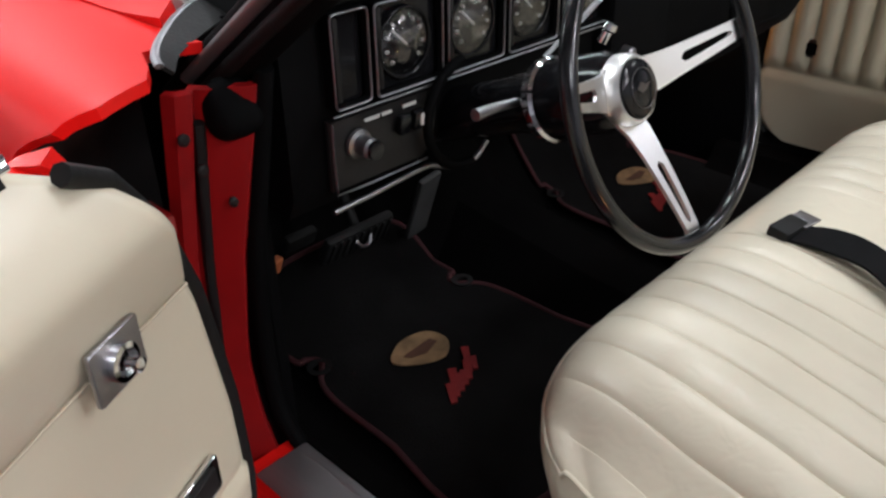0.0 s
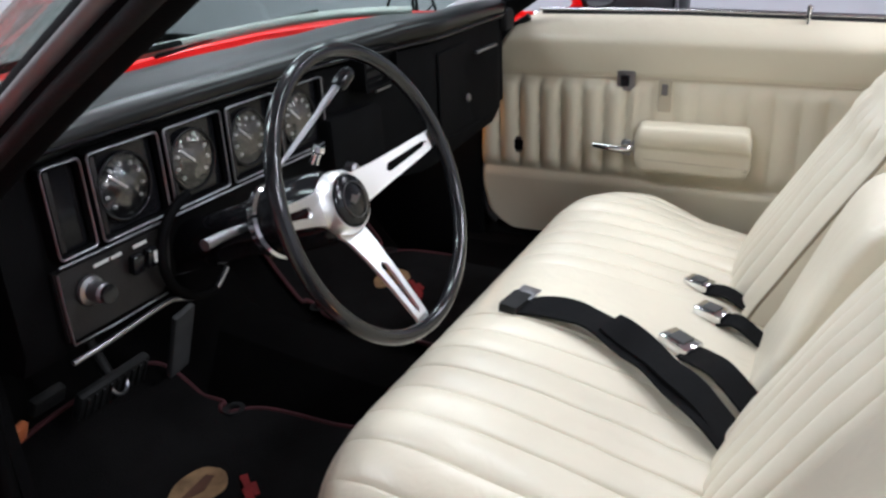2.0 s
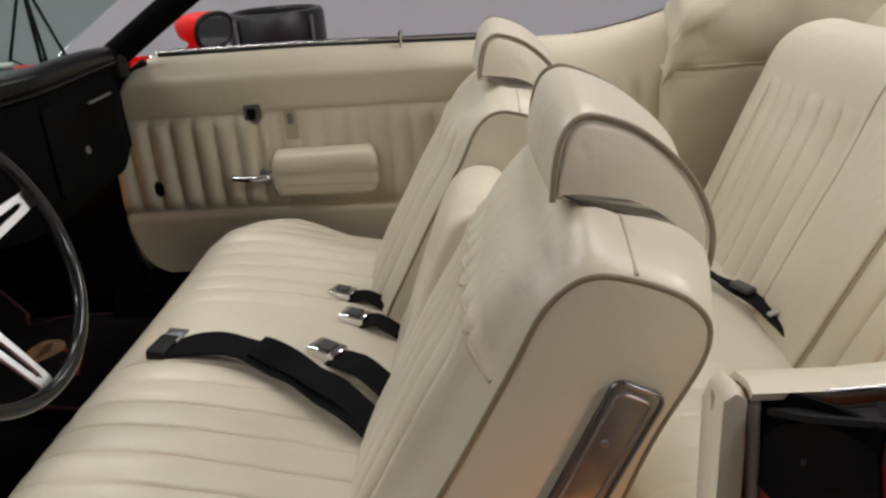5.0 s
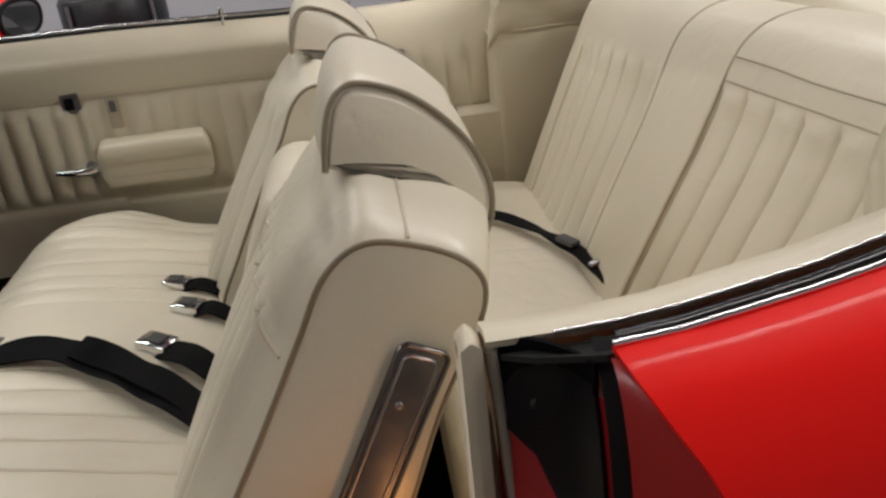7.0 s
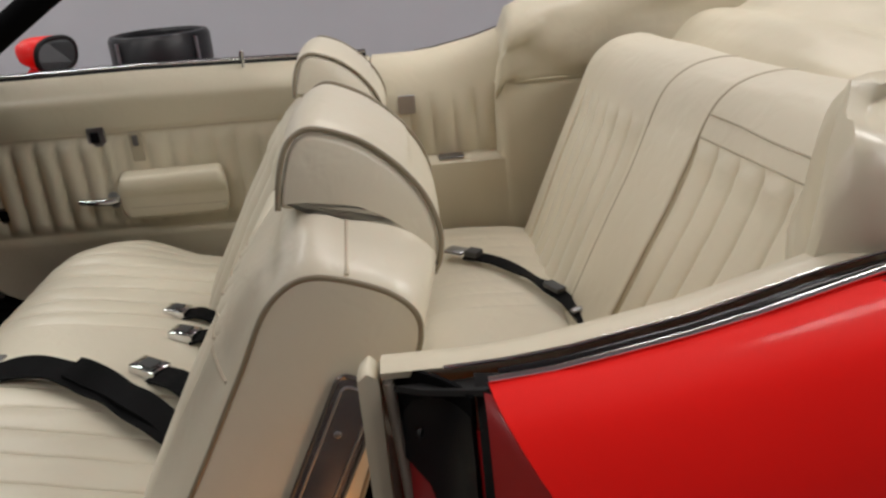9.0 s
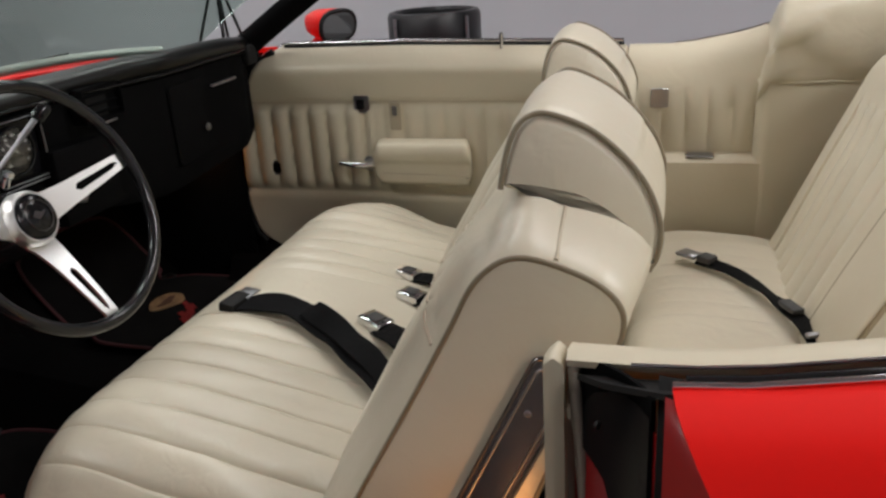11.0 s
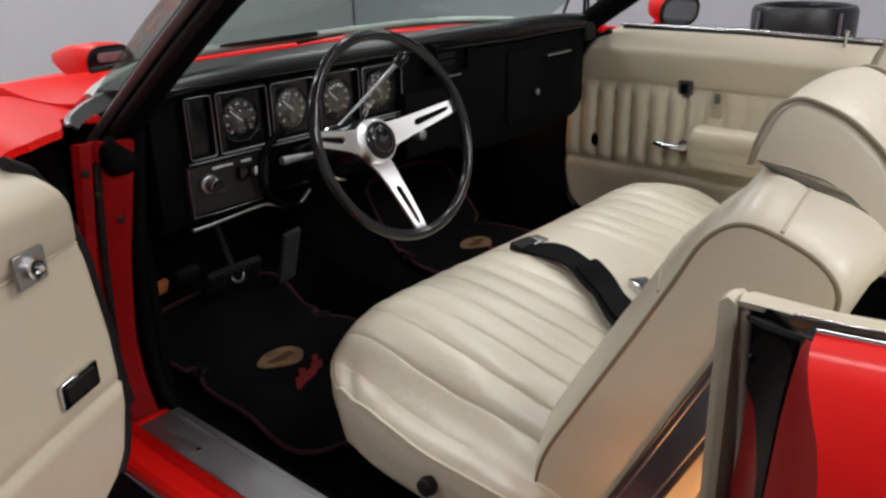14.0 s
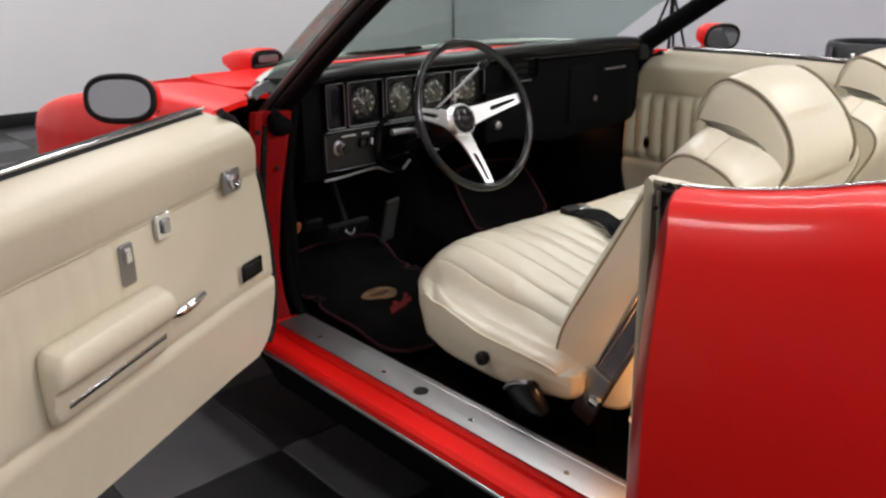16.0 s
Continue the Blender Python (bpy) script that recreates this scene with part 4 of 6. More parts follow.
def pod_frame(x0, x1, z0, z1, dial=True):
    cx, cz, w, h = (x0 + x1) / 2, (z0 + z1) / 2, x1 - x0, z1 - z0
    y = dash_face(cx)
    pd = part("gauge_pod", loft("gauge_pod", [[(cx + a, y + dy, cz + b) for a, b in rounded(w - s_, h - s_, 0.006, 3)] for dy, s_ in ((-0.006, 0.012), (-0.012, 0.008), (-0.012, 0.0), (0.006, 0.0))], BLACK, True, False, 30), dash, "square black gauge pod")
    part("pod_back", slab("pod_back", rounded(w - 0.01, h - 0.01, 0.006, 3), 0.003, BLACK_GLOSS, lambda a, b, c: (cx + a, y + 0.002 - c, cz + b)), pd, "deep black back")
    part("pod_bezel", tube("pod_bezel", [(cx + a, y - 0.013, cz + b) for a, b in rounded(w - 0.004, h - 0.004, 0.006, 4)], 0.0015, STEEL, 6, True), pd, "thin dull metal edge")
    part("pod_side", box("pod_side", (0.007, 0.004, h - 0.016), GREY_TRIM, 0.001, (x0 + 0.013, y - 0.006, cz)), pd, "dark grey side wall")
    if dial:
        r = min(w, h) * 0.37
        part("dial", lathe("dial", [(0, 0), (r, 0), (r, 0.003), (0, 0.003)], DIAL, (cx - 0.004, y - 0.002, cz), (0, -1, 0), 28), pd, "round dial")
        part("dial_bezel", tube("dial_bezel", [(cx - 0.004 + r * math.cos(a), y - 0.007, cz + r * math.sin(a)) for a in np.linspace(0, 2 * math.pi, 28, endpoint=False)], 0.0022, BLACK_GLOSS, 8, True), pd, "thin black dial ring")
        part("dial_lens", lathe("dial_lens", [(r * 0.97 * math.sin(radians(k)) / math.sin(radians(46)), r * 1.35 * (math.cos(radians(k)) - math.cos(radians(46)))) for k in (46, 40, 34, 28, 22, 16, 10, 5, 0.1)], LENS_GLASS, (cx - 0.004, y - 0.006, cz), (0, -1, 0), 28), pd, "domed clear lens")
        for k in range(9):
            a = radians(225 - k * 33)
            part("dial_mark", box("dial_mark", (0.0036, 0.0040, r * 0.13), DIAL_MARK, 0.0010, (cx - 0.004 + r * 0.70 * math.cos(a), y - 0.0062, cz + r * 0.70 * math.sin(a)), Euler((radians(-34 + 9 * (k % 4)), radians(90) - a, radians(-8 + 7 * (k % 3))))), pd, "raised bright numeral bar")
        part("needle", box("needle", (0.0025, 0.0015, r * 0.75), DIAL_MARK, 0, (cx - 0.004 - r * 0.2, y - 0.0072, cz + r * 0.18), Euler((0, radians(-48), 0))), pd, "pale needle")
    return pd


def lens_glass():
    m = tinted_glass()
    m.name = "clear_lens"
    m.node_tree.nodes["Transparent BSDF"].inputs[0].default_value = (0.92, 0.92, 0.92, 1)
    m.node_tree.nodes["Math.001"].inputs[2].default_value = 0.10
    nt = m.node_tree
    nt.nodes["Glossy BSDF"].inputs["Roughness"].default_value = 0.06
    # slightly uneven clear plastic
    co = nt.nodes.new("ShaderNodeTexCoord")
    n = nt.nodes.new("ShaderNodeTexNoise")
    n.inputs["Scale"].default_value = 55
    n.inputs["Detail"].default_value = 1
    bump = nt.nodes.new("ShaderNodeBump")
    bump.inputs["Strength"].default_value = 0.55
    bump.inputs["Distance"].default_value = 0.006
    nt.links.new(co.outputs["Object"], n.inputs["Vector"])
    nt.links.new(n.outputs["Fac"], bump.inputs["Height"])
    nt.links.new(bump.outputs["Normal"], nt.nodes["Glossy BSDF"].inputs["Normal"])
    return m


LENS_GLASS = lens_glass()
for x0, x1, dl in ((-0.598, -0.540, False), (-0.535, -0.420, True), (-0.415, -0.303, True), (-0.298, -0.186, True), (-0.181, -0.060, True)):
    pod_frame(x0, x1, 0.853, 0.966, dl)
part("cluster_strip", tube("cluster_strip", [(x, dash_face(x) - 0.012, 0.848) for x in np.linspace(-0.60, -0.06, 16)], 0.0016, STEEL, 6), dash, "dull metal line under the gauges")
lo = part("switch_panel", slab("switch_panel", [(-0.605, 0.752), (-0.455, 0.752), (-0.435, 0.775), (-0.425, 0.842), (-0.605, 0.842)], 0.012, GREY_TRIM, lambda a, b, c: (a, dash_face(a) + 0.004 - c, b), 0.003), dash, "dark grained switch panel")
part("panel_edge", tube("panel_edge", [(-0.606, 0.246, 0.842), (-0.607, 0.246, 0.80), (-0.606, 0.246, 0.752), (-0.55, 0.246, 0.750), (-0.455, 0.245, 0.752)], 0.0014, STEEL, 6), lo, "thin bright edge")
part("lower_strip", tube("lower_strip", curve([(-0.610, 0.252, 0.728), (-0.55, 0.25, 0.731), (-0.46, 0.248, 0.738), (-0.435, 0.246, 0.733), (-0.405, 0.243, 0.722), (-0.372, 0.238, 0.724), (-0.347, 0.236, 0.745)], 26), 0.0036, STEEL, 8), dash, "curved metal lower trim")
kn = part("light_knob", lathe("light_knob", [(0, 0), (0.019, 0), (0.018, 0.004), (0.0125, 0.006), (0.0125, 0.024), (0.008, 0.030), (0, 0.030)], STEEL, (-0.566, 0.250, 0.806), (0, -1, 0), 24), lo, "chrome light knob")
part("knob_cap", lathe("knob_cap", [(0, 0), (0.0125, 0), (0.011, 0.004), (0, 0.005)], BLACK_GLOSS, (-0.566, 0.2195, 0.806), (0, -1, 0), 16), kn, "black knob centre")
for x in (-0.497, -0.473):
    part("rocker_switch", box("rocker_switch", (0.018, 0.012, 0.026), BLACK_GLOSS, 0.003, (x, 0.243, 0.812), Euler((radians(12), 0, 0))), lo, "small black rocker switch")
part("switch_mark", box("switch_mark", (0.006, 0.002, 0.016), DIAL_MARK, 0.0005, (-0.471, 0.236, 0.813)), lo, "pale switch mark")
for x, w in ((-0.525, 0.020), (-0.545, 0.026), (-0.485, 0.022)):
    part("panel_mark", box("panel_mark", (w, 0.0015, 0.004), DIAL_MARK, 0, (x, 0.2445, 0.834)), lo, "unreadable pale lettering bar")
# glove box side
part("glove_lid", slab("glove_lid", rounded(0.40, 0.175, 0.012, 4), 0.006, BLACK, lambda a, b, c: (0.455 + a, dash_face(0.455 + a) + 0.004 - c, 0.862 + b), 0.003), dash, "black glove box lid")
part("glove_handle", box("glove_handle", (0.108, 0.010, 0.006), STEEL, 0.002, (0.462, 0.172, 0.926)), dash, "short chrome glove box strip")
part("glove_lock", lathe("glove_lock", [(0, 0), (0.009, 0), (0.008, 0.004), (0, 0.005)], STEEL, (0.374, 0.178, 0.838), (0, -1, 0), 14), dash, "metal lock button")
part("lower_edge", tube("lower_edge", [(0.22, 0.188, 0.772), (0.42, 0.178, 0.772), (0.52, 0.180, 0.772)], 0.0018, BLACK, 6), dash, "dull trim line")
vn = part("dash_vent", loft("dash_vent", [[(0.070 + a, dash_face(0.070) + dy, 0.956 + b * 0.9) for a, b in rounded(0.118 - s_, 0.078 - s_, 0.006, 3)] for dy, s_ in ((0.0, 0.016), (-0.022, 0.012), (-0.022, 0.0), (0.01, 0.0))], BLACK, True, False, 30), dash, "black rectangular air vent")
part("vent_back", slab("vent_back", rounded(0.1, 0.06, 0.004, 3), 0.003, RUBBER, lambda a, b, c: (0.070 + a, dash_face(0.070) - c, 0.956 + b)), vn, "dark vent opening")
for z in (0.938, 0.955, 0.972):
    part("vent_slat", box("vent_slat", (0.10, 0.012, 0.003), BLACK, 0.0008, (0.070, dash_face(0.070) - 0.009, z)), vn, "black slat")
part("vent_strip", box("vent_strip", (0.050, 0.006, 0.004), STEEL, 0.001, (0.075, dash_face(0.075) - 0.016, 0.918)), dash, "chrome strip below the vent")
part("radio", box("radio", (0.20, 0.08, 0.15), BLACK, 0.012, (0.03, 0.262, 0.82)), dash, "dark radio stack")
part("radio_knob", lathe("radio_knob", [(0, 0), (0.013, 0), (0.012, 0.016), (0.008, 0.019), (0, 0.019)], STEEL, (-0.035, 0.222, 0.80), (0, -1, 0), 16), dash, "dull metal radio knob")
part("side_vent", box("side_vent", (0.05, 0.03, 0.05), RUBBER, 0.006, (0.655, 0.205, 0.962)), dash, "black side vent")

# ---- steering wheel on its column ----
WC, WN = np.array((-0.384, -0.0535, 0.903)), np.array((-0.011, -0.940, 0.342))
WN = WN / np.linalg.norm(WN)
WR = np.cross(np.array((0, 0, 1.0)), WN)
WR = WR / np.linalg.norm(WR)
WU = np.array((0, 0.342, 0.940))
WU = WU - WN * (WU @ WN)
WU = WU / np.linalg.norm(WU)


def wheel_place(a, b, c):
    return tuple(WC + WR * a + WU * b + WN * c)


sw = part("steering_wheel", tube("steering_wheel", [wheel_place(0.1715 * math.cos(t), 0.1715 * math.sin(t), 0) for t in np.linspace(0, 2 * math.pi, 96, endpoint=False)], 0.0092, RIM_BLACK, 14, True), car, "three-spoke sports steering wheel with glossy black rim")
HUB_C = -0.070


def spoke(angle):
    c, s_ = math.cos(radians(angle)), math.sin(radians(angle))

    def at(r, t, h):
        return wheel_place(r * c - t * s_, r * s_ + t * c, h)

    def depth(r):
        return HUB_C + 0.010 + 0.052 * min(1.0, max(0.0, (r - 0.036) / 0.124)) ** 0.8

    def half(r):
        return np.interp(r, (0.03, 0.045, 0.075, 0.160, 0.170), (0.026, 0.0215, 0.0178, 0.0118, 0.0105))

    def slot(r):
        return np.interp(r, (0.083, 0.088, 0.146, 0.151, 0.156), (0.0003, 0.0062, 0.0042, 0.0036, 0.0003))

    verts, faces = [], []

    def strip(pairs):
        base = len(verts)
        for r, t0, t1 in pairs:
            for t, h in ((t0, 0.0), (t1, 0.0), (t1, -0.0045), (t0, -0.0045)):
                verts.append(at(r, t, depth(r) + h))
        for i in range(len(pairs) - 1):
            o = base + i * 4
            for a, b in ((0, 1), (1, 2), (2, 3), (3, 0)):
                faces.append((o + a, o + b, o + 4 + b, o + 4 + a))
        faces.append((base, base + 3, base + 2, base + 1))
        o = base + (len(pairs) - 1) * 4
        faces.append((o, o + 1, o + 2, o + 3))

    r1 = np.linspace(0.028, 0.083, 8)
    r2 = np.unique(np.concatenate([np.linspace(0.083, 0.090, 4), np.linspace(0.09, 0.148, 8), np.linspace(0.148, 0.156, 4)]))
    r3 = np.linspace(0.156, 0.170, 5)
    strip([(r, -half(r), half(r)) for r in r1])
    strip([(r, -half(r), -slot(r)) for r in r2])
    strip([(r, slot(r), half(r)) for r in r2])
    strip([(r, -half(r), half(r)) for r in r3])
    part("spoke", finish("spoke", verts, faces, SPOKE, 30), sw, "brushed metal slotted spoke")


for a in (-90, 9, 171):
    spoke(a)


def hub_axis(c):
    return wheel_place(0, 0, c)


part("hub", lathe("hub", [(0.0, 0), (0.037, 0), (0.0405, 0.010), (0.0395, 0.024), (0.036, 0.030), (0.0335, 0.030), (0.0325, 0.026), (0, 0.026)], SPOKE, hub_axis(HUB_C - 0.004), WN, 40), sw, "brushed metal hub ring")
cap = part("hub_cap", lathe("hub_cap", [(0.0, 0), (0.0325, 0), (0.032, 0.006), (0.028, 0.009), (0.0, 0.010)], BLACK_GLOSS, hub_axis(HUB_C + 0.023), WN, 36), sw, "black horn cap")
part("cap_ring", tube("cap_ring", [wheel_place(0.022 * math.cos(t), 0.022 * math.sin(t), HUB_C + 0.0335) for t in np.linspace(0, 2 * math.pi, 28, endpoint=False)], 0.0007, PLATE_EDGE, 6, True), cap, "thin silver ring")
part("cap_emblem", slab("cap_emblem", [(-0.012, 0.001), (-0.004, 0.008), (0.005, 0.003), (0.013, 0.004), (0.004, -0.002), (-0.004, -0.005)], 0.0015, PLATE_EDGE, lambda a, b, c: wheel_place(a, b, HUB_C + 0.033 + c)), cap, "silver emblem shape")
COL = -WN


def col(c, a=0.0, b=0.0):
    return wheel_place(a, b, -c)


column = part("steering_column", lathe("steering_column", [(0.0, 0.0), (0.038, 0.0), (0.046, 0.02), (0.048, 0.09), (0.040, 0.12), (0.036, 0.16), (0.036, 0.62), (0.0, 0.62)], BLACK_GLOSS, col(0.06), COL, 28), car, "glossy black steering column")
part("column_collar", lathe("column_collar", [(0.049, 0), (0.052, 0.004), (0.052, 0.014), (0.049, 0.018)], CHROME, col(0.155), COL, 28, caps=False), column, "chrome collar")
sh = part("shift_lever", tube("shift_lever", curve([(-0.345, 0.145, 0.882), (-0.308, 0.132, 0.912), (-0.250, 0.114, 0.960), (-0.216, 0.104, 0.988)], 12), [0.004] * 4 + [0.0055] * 4 + [0.0075] * 4, STEEL, 10, flat=0.55), column, "silver column shift lever")
part("shift_knob", lathe("shift_knob", [(0, 0), (0.010, 0.0), (0.012, 0.008), (0.011, 0.026), (0.006, 0.032), (0, 0.033)], BLACK_GLOSS, (-0.218, 0.104, 0.985), (0.48, -0.18, 0.42), 14), sh, "black shift knob")
part("turn_lever", tube("turn_lever", curve([(-0.390, 0.125, 0.846), (-0.420, 0.127, 0.848), (-0.455, 0.13, 0.850), (-0.490, 0.13, 0.851)], 10), np.linspace(0.004, 0.0075, 10), STEEL, 10), column, "silver turn signal lever")
part("key_barrel", lathe("key_barrel", [(0, 0), (0.014, 0), (0.013, 0.012), (0.008, 0.016), (0, 0.016)], CHROME, (-0.335, 0.075, 0.862), (0.9, -0.4, 0.1), 16), column, "chrome ignition lock")
part("hazard_button", lathe("hazard_button", [(0, 0), (0.006, 0), (0.006, 0.014), (0.009, 0.017), (0.008, 0.024), (0, 0.025)], CHROME, (-0.352, 0.060, 0.918), (0.25, -0.3, 0.9), 14), column, "small chrome button")
part("column_shroud", tube("column_shroud", [(-0.385 + 0.078 * math.cos(t), 0.235, 0.800 + 0.075 * math.sin(t)) for t in np.linspace(radians(100), radians(275), 20)], 0.007, BLACK, 8), column, "black column surround")

# ---- pedals ----
bp = part("brake_pedal", box("brake_pedal", (0.150, 0.020, 0.062), RUBBER, 0.008, (-0.372, 0.512, 0.492), Euler((radians(28), 0, 0))), car, "black ribbed brake pedal")
for x in np.linspace(-0.435, -0.31, 9):
    part("rib", box("rib", (0.005, 0.006, 0.050), RUBBER, 0.001, (x, 0.502, 0.488), Euler((radians(28), 0, 0))), bp)
part("pedal_emblem", lathe("pedal_emblem", [(0.0125, 0.0), (0.013, 0.004), (0.0155, 0.005), (0.018, 0.004), (0.0185, 0.0)], STEEL, (-0.368, 0.500, 0.494), (0, -0.88, 0.47), 28, caps=False), bp, "bright ring emblem")
part("pedal_arm", tube("pedal_arm", [(-0.36, 0.53, 0.505), (-0.355, 0.60, 0.62), (-0.35, 0.62, 0.78)], 0.010, RUBBER, 8), bp, "black pedal arm")
ac = part("accelerator_pedal", box("accelerator_pedal", (0.054, 0.014, 0.170), PEDAL_GREY, 0.006, (-0.192, 0.530, 0.478), Euler((radians(24), radians(-8), 0))), car, "grey-black accelerator pedal")
part("parking_pedal", box("parking_pedal", (0.060, 0.018, 0.034), RUBBER, 0.005, (-0.478, 0.530, 0.525), Euler((radians(28), 0, 0))), car, "small black parking brake pedal")
part("kick_reflector", box("kick_reflector", (0.040, 0.014, 0.030), ORANGE, 0.004, (-0.590, 0.445, 0.555), Euler((radians(20), 0, radians(20)))), car, "amber plastic reflector")


# courtesy lamps that glow warm in the footwells
def courtesy(at, aim, watts):
    lp = part("courtesy_lamp", box("courtesy_lamp", (0.05, 0.03, 0.02), RUBBER, 0.004, at), car, "small warm courtesy lamp")
    tip = Vector(at) + Vector(aim) * 0.022
    part("lens", box("lens", (0.034, 0.020, 0.010), LENS_GLOW, 0.003, tuple(tip)), lp, "glowing amber-white lens")
    l = bpy.data.lights.new("courtesy_light", "POINT")
    l.energy, l.color, l.shadow_soft_size = watts, (1.0, 0.42, 0.13), 0.015
    o = new("courtesy_light", l)
    o.location = tuple(Vector(at) + Vector(aim) * 0.05)


courtesy((0.640, 0.430, 0.722), (0.3, -0.2, -0.9), 0.18)
courtesy((-0.700, -0.772, 0.52), (0.15, 0.95, 0.35), 0.65)
courtesy((0.612, -0.84, 0.40), (-1, 0, 0), 0.25)


# ---- front bench seat ----
def channels(x, edges, depth, sharp=0.45):
    """How far the vinyl sinks at x between the stitched lines at edges."""
    if x <= edges[0] or x >= edges[-1]:
        return 0.0
    for a, b in zip(edges[:-1], edges[1:]):
        if a <= x <= b:
            k = (x - a) / (b - a)
            return -depth * (1 - abs(math.sin(math.pi * k)) ** sharp)
    return 0.0


def station_list(x0, x1, ends, edges):
    xs = list(x0 + ends * (1 - np.cos(np.linspace(0, math.pi / 2, 7)))) + list(x1 - ends * (1 - np.cos(np.linspace(0, math.pi / 2, 7))))
    for a, b in zip(edges[:-1], edges[1:]):
        xs += list(a + (b - a) * np.array((0, 0.04, 0.12, 0.25, 0.4, 0.5, 0.6, 0.75, 0.88, 0.96)))
    xs += list(np.linspace(x0 + ends, x1 - ends, 16)) + [edges[-1]]
    return np.unique(np.round(xs, 5))


front = thing("front_bench_seat", "cream vinyl front bench seat with stitched channels", "car seat", (0, 0, 0))
D_EDGES = list(np.linspace(-0.592, -0.105, 9))
P_EDGES = list(np.linspace(0.125, 0.592, 9))
CUSHION = [(-0.05, 0.432), (-0.010, 0.440), (0.006, 0.480), (0.014, 0.525), (0.006, 0.564), (-0.025, 0.592), (-0.08, 0.608), (-0.16, 0.606), (-0.26, 0.590), (-0.36, 0.570), (-0.46, 0.548), (-0.535, 0.528), (-0.562, 0.492), (-0.530, 0.446), (-0.30, 0.432)]


def cushion_puff(x, y, z, f):
    s_ = 0.0
    if z > 0.50:
        a = abs(x)
        ahead = min(1.0, max(0.0, (y + 0.16) / 0.08))
        fade = min(1.0, max(0.0, (z - 0.565) / 0.035)) * ahead + min(1.0, (z - 0.50) / 0.02) * (1 - ahead)
        s_ += (channels(x, D_EDGES, 0.0062, 0.32) + channels(x, P_EDGES, 0.0075, 0.32)) * fade
        s_ += 0.006 * math.cos((x + 0.34) * 5.5) * fade * (1 if x < 0 else 0.6)
        s_ -= 0.036 * max(0.0, (a - 0.47) / 0.155) ** 2 * fade
        s_ += 0.010 * max(0.0, (x - 0.10) / 0.5) * fade * min(1.0, max(0.0, (y + 0.30) / 0.2))
        s_ -= 0.034 * min(1.0, max(0.0, (a - 0.36) / 0.26)) ** 1.5 * blend([(-0.52, 0.25), (-0.40, 0.8), (-0.30, 0.8), (-0.14, 0.0)], y) * fade * (0.3 if x < 0 else 1.0)
        s_ += 0.0022 * noise.noise((x * 7, y * 6, 2.0)) * fade
        # gathers where the channels are drawn in towards the backrest
        if D_EDGES[0] < x < D_EDGES[-1] or P_EDGES[0] < x < P_EDGES[-1]:
            s_ += 0.0042 * noise.noise((x * 26, y * 13 + x * 9, 5.0)) * fade * blend([(-0.52, 0.6), (-0.40, 1.0), (-0.28, 0.9), (-0.18, 0.15), (-0.05, 0.1)], y)
    return s_


def cushion_plan(x, y, z):
    """The front corners are rounded back and the pad narrows a little ahead."""
    a = abs(x)
    k = max(0.0, (a - 0.40) / 0.222)
    ahead = min(1.0, max(0.0, (y + 0.55) / 0.55))
    corner = max(0.0, (a - 0.53) / 0.095)
    y -= (0.066 * k ** 2.3 + 0.030 * corner ** 2.5) * ahead ** 2
    if x < -0.40:
        # the driver's edge is sat down and its side panel hangs lower
        w = min(1.0, (a - 0.40) / 0.215)
        w = (w * w * (3 - 2 * w)) ** 1.3
        sag = blend([(-0.50, 0.0), (-0.45, 0.008), (-0.36, 0.026), (-0.28, 0.046), (-0.20, 0.055), (-0.15, 0.049), (-0.10, 0.038), (-0.04, 0.022), (0.02, 0.012)], y)
        z -= w * (sag * min(1.0, max(0.0, (z - 0.45) / 0.07)) + 0.032 * min(1.0, max(0.0, (0.48 - z) / 0.04)) * blend([(-0.50, 0.4), (-0.35, 1.0), (-0.18, 1.0), (-0.08, 0.3)], y))
    return (x * (1 - 0.050 * ahead), y, z)


part("cushion", padded("cushion", CUSHION, -0.625, 0.625, VINYL_SEAT, points=96, ends=0.024, end_in=0.014, puff=cushion_puff, xs=station_list(-0.625, 0.625, 0.024, D_EDGES + [0.0] + P_EDGES), plan=cushion_plan), front, "channelled cream seat cushion")


def surface_run(profile, x, puff, x0, x1, ends, end_in, keep, n=140):
    """The points of a pad's surface at x for which keep(y, z) holds, in one run."""
    prof = curve(profile, n, True)
    tan = np.roll(prof, -1, 0) - np.roll(prof, 1, 0)
    tan /= np.linalg.norm(tan, axis=1, keepdims=True)
    nor = np.stack([tan[:, 1], -tan[:, 0]], axis=1)
    if 0.5 * np.sum(prof[:, 0] * np.roll(prof[:, 1], -1) - np.roll(prof[:, 0], -1) * prof[:, 1]) < 0:
        nor = -nor
    d = min(x - x0, x1 - x)
    e = end_in * (1 - math.sqrt(max(0.0, 1 - ((ends - d) / ends) ** 2))) if d < ends else 0.0
    out = [(x, p[0] + q[0] * s_, p[1] + q[1] * s_) for p, q, s_ in ((p, q, puff(x, p[0], p[1], 0) - e) for p, q in zip(prof, nor))]
    ok = [keep(p[0], p[1]) for p in prof]
    if all(ok):
        return out
    start = next(i for i in range(n) if ok[i] and not ok[i - 1])
    run = []
    for k in range(n):
        if not ok[(start + k) % n]:
            break
        run.append(out[(start + k) % n])
    return run


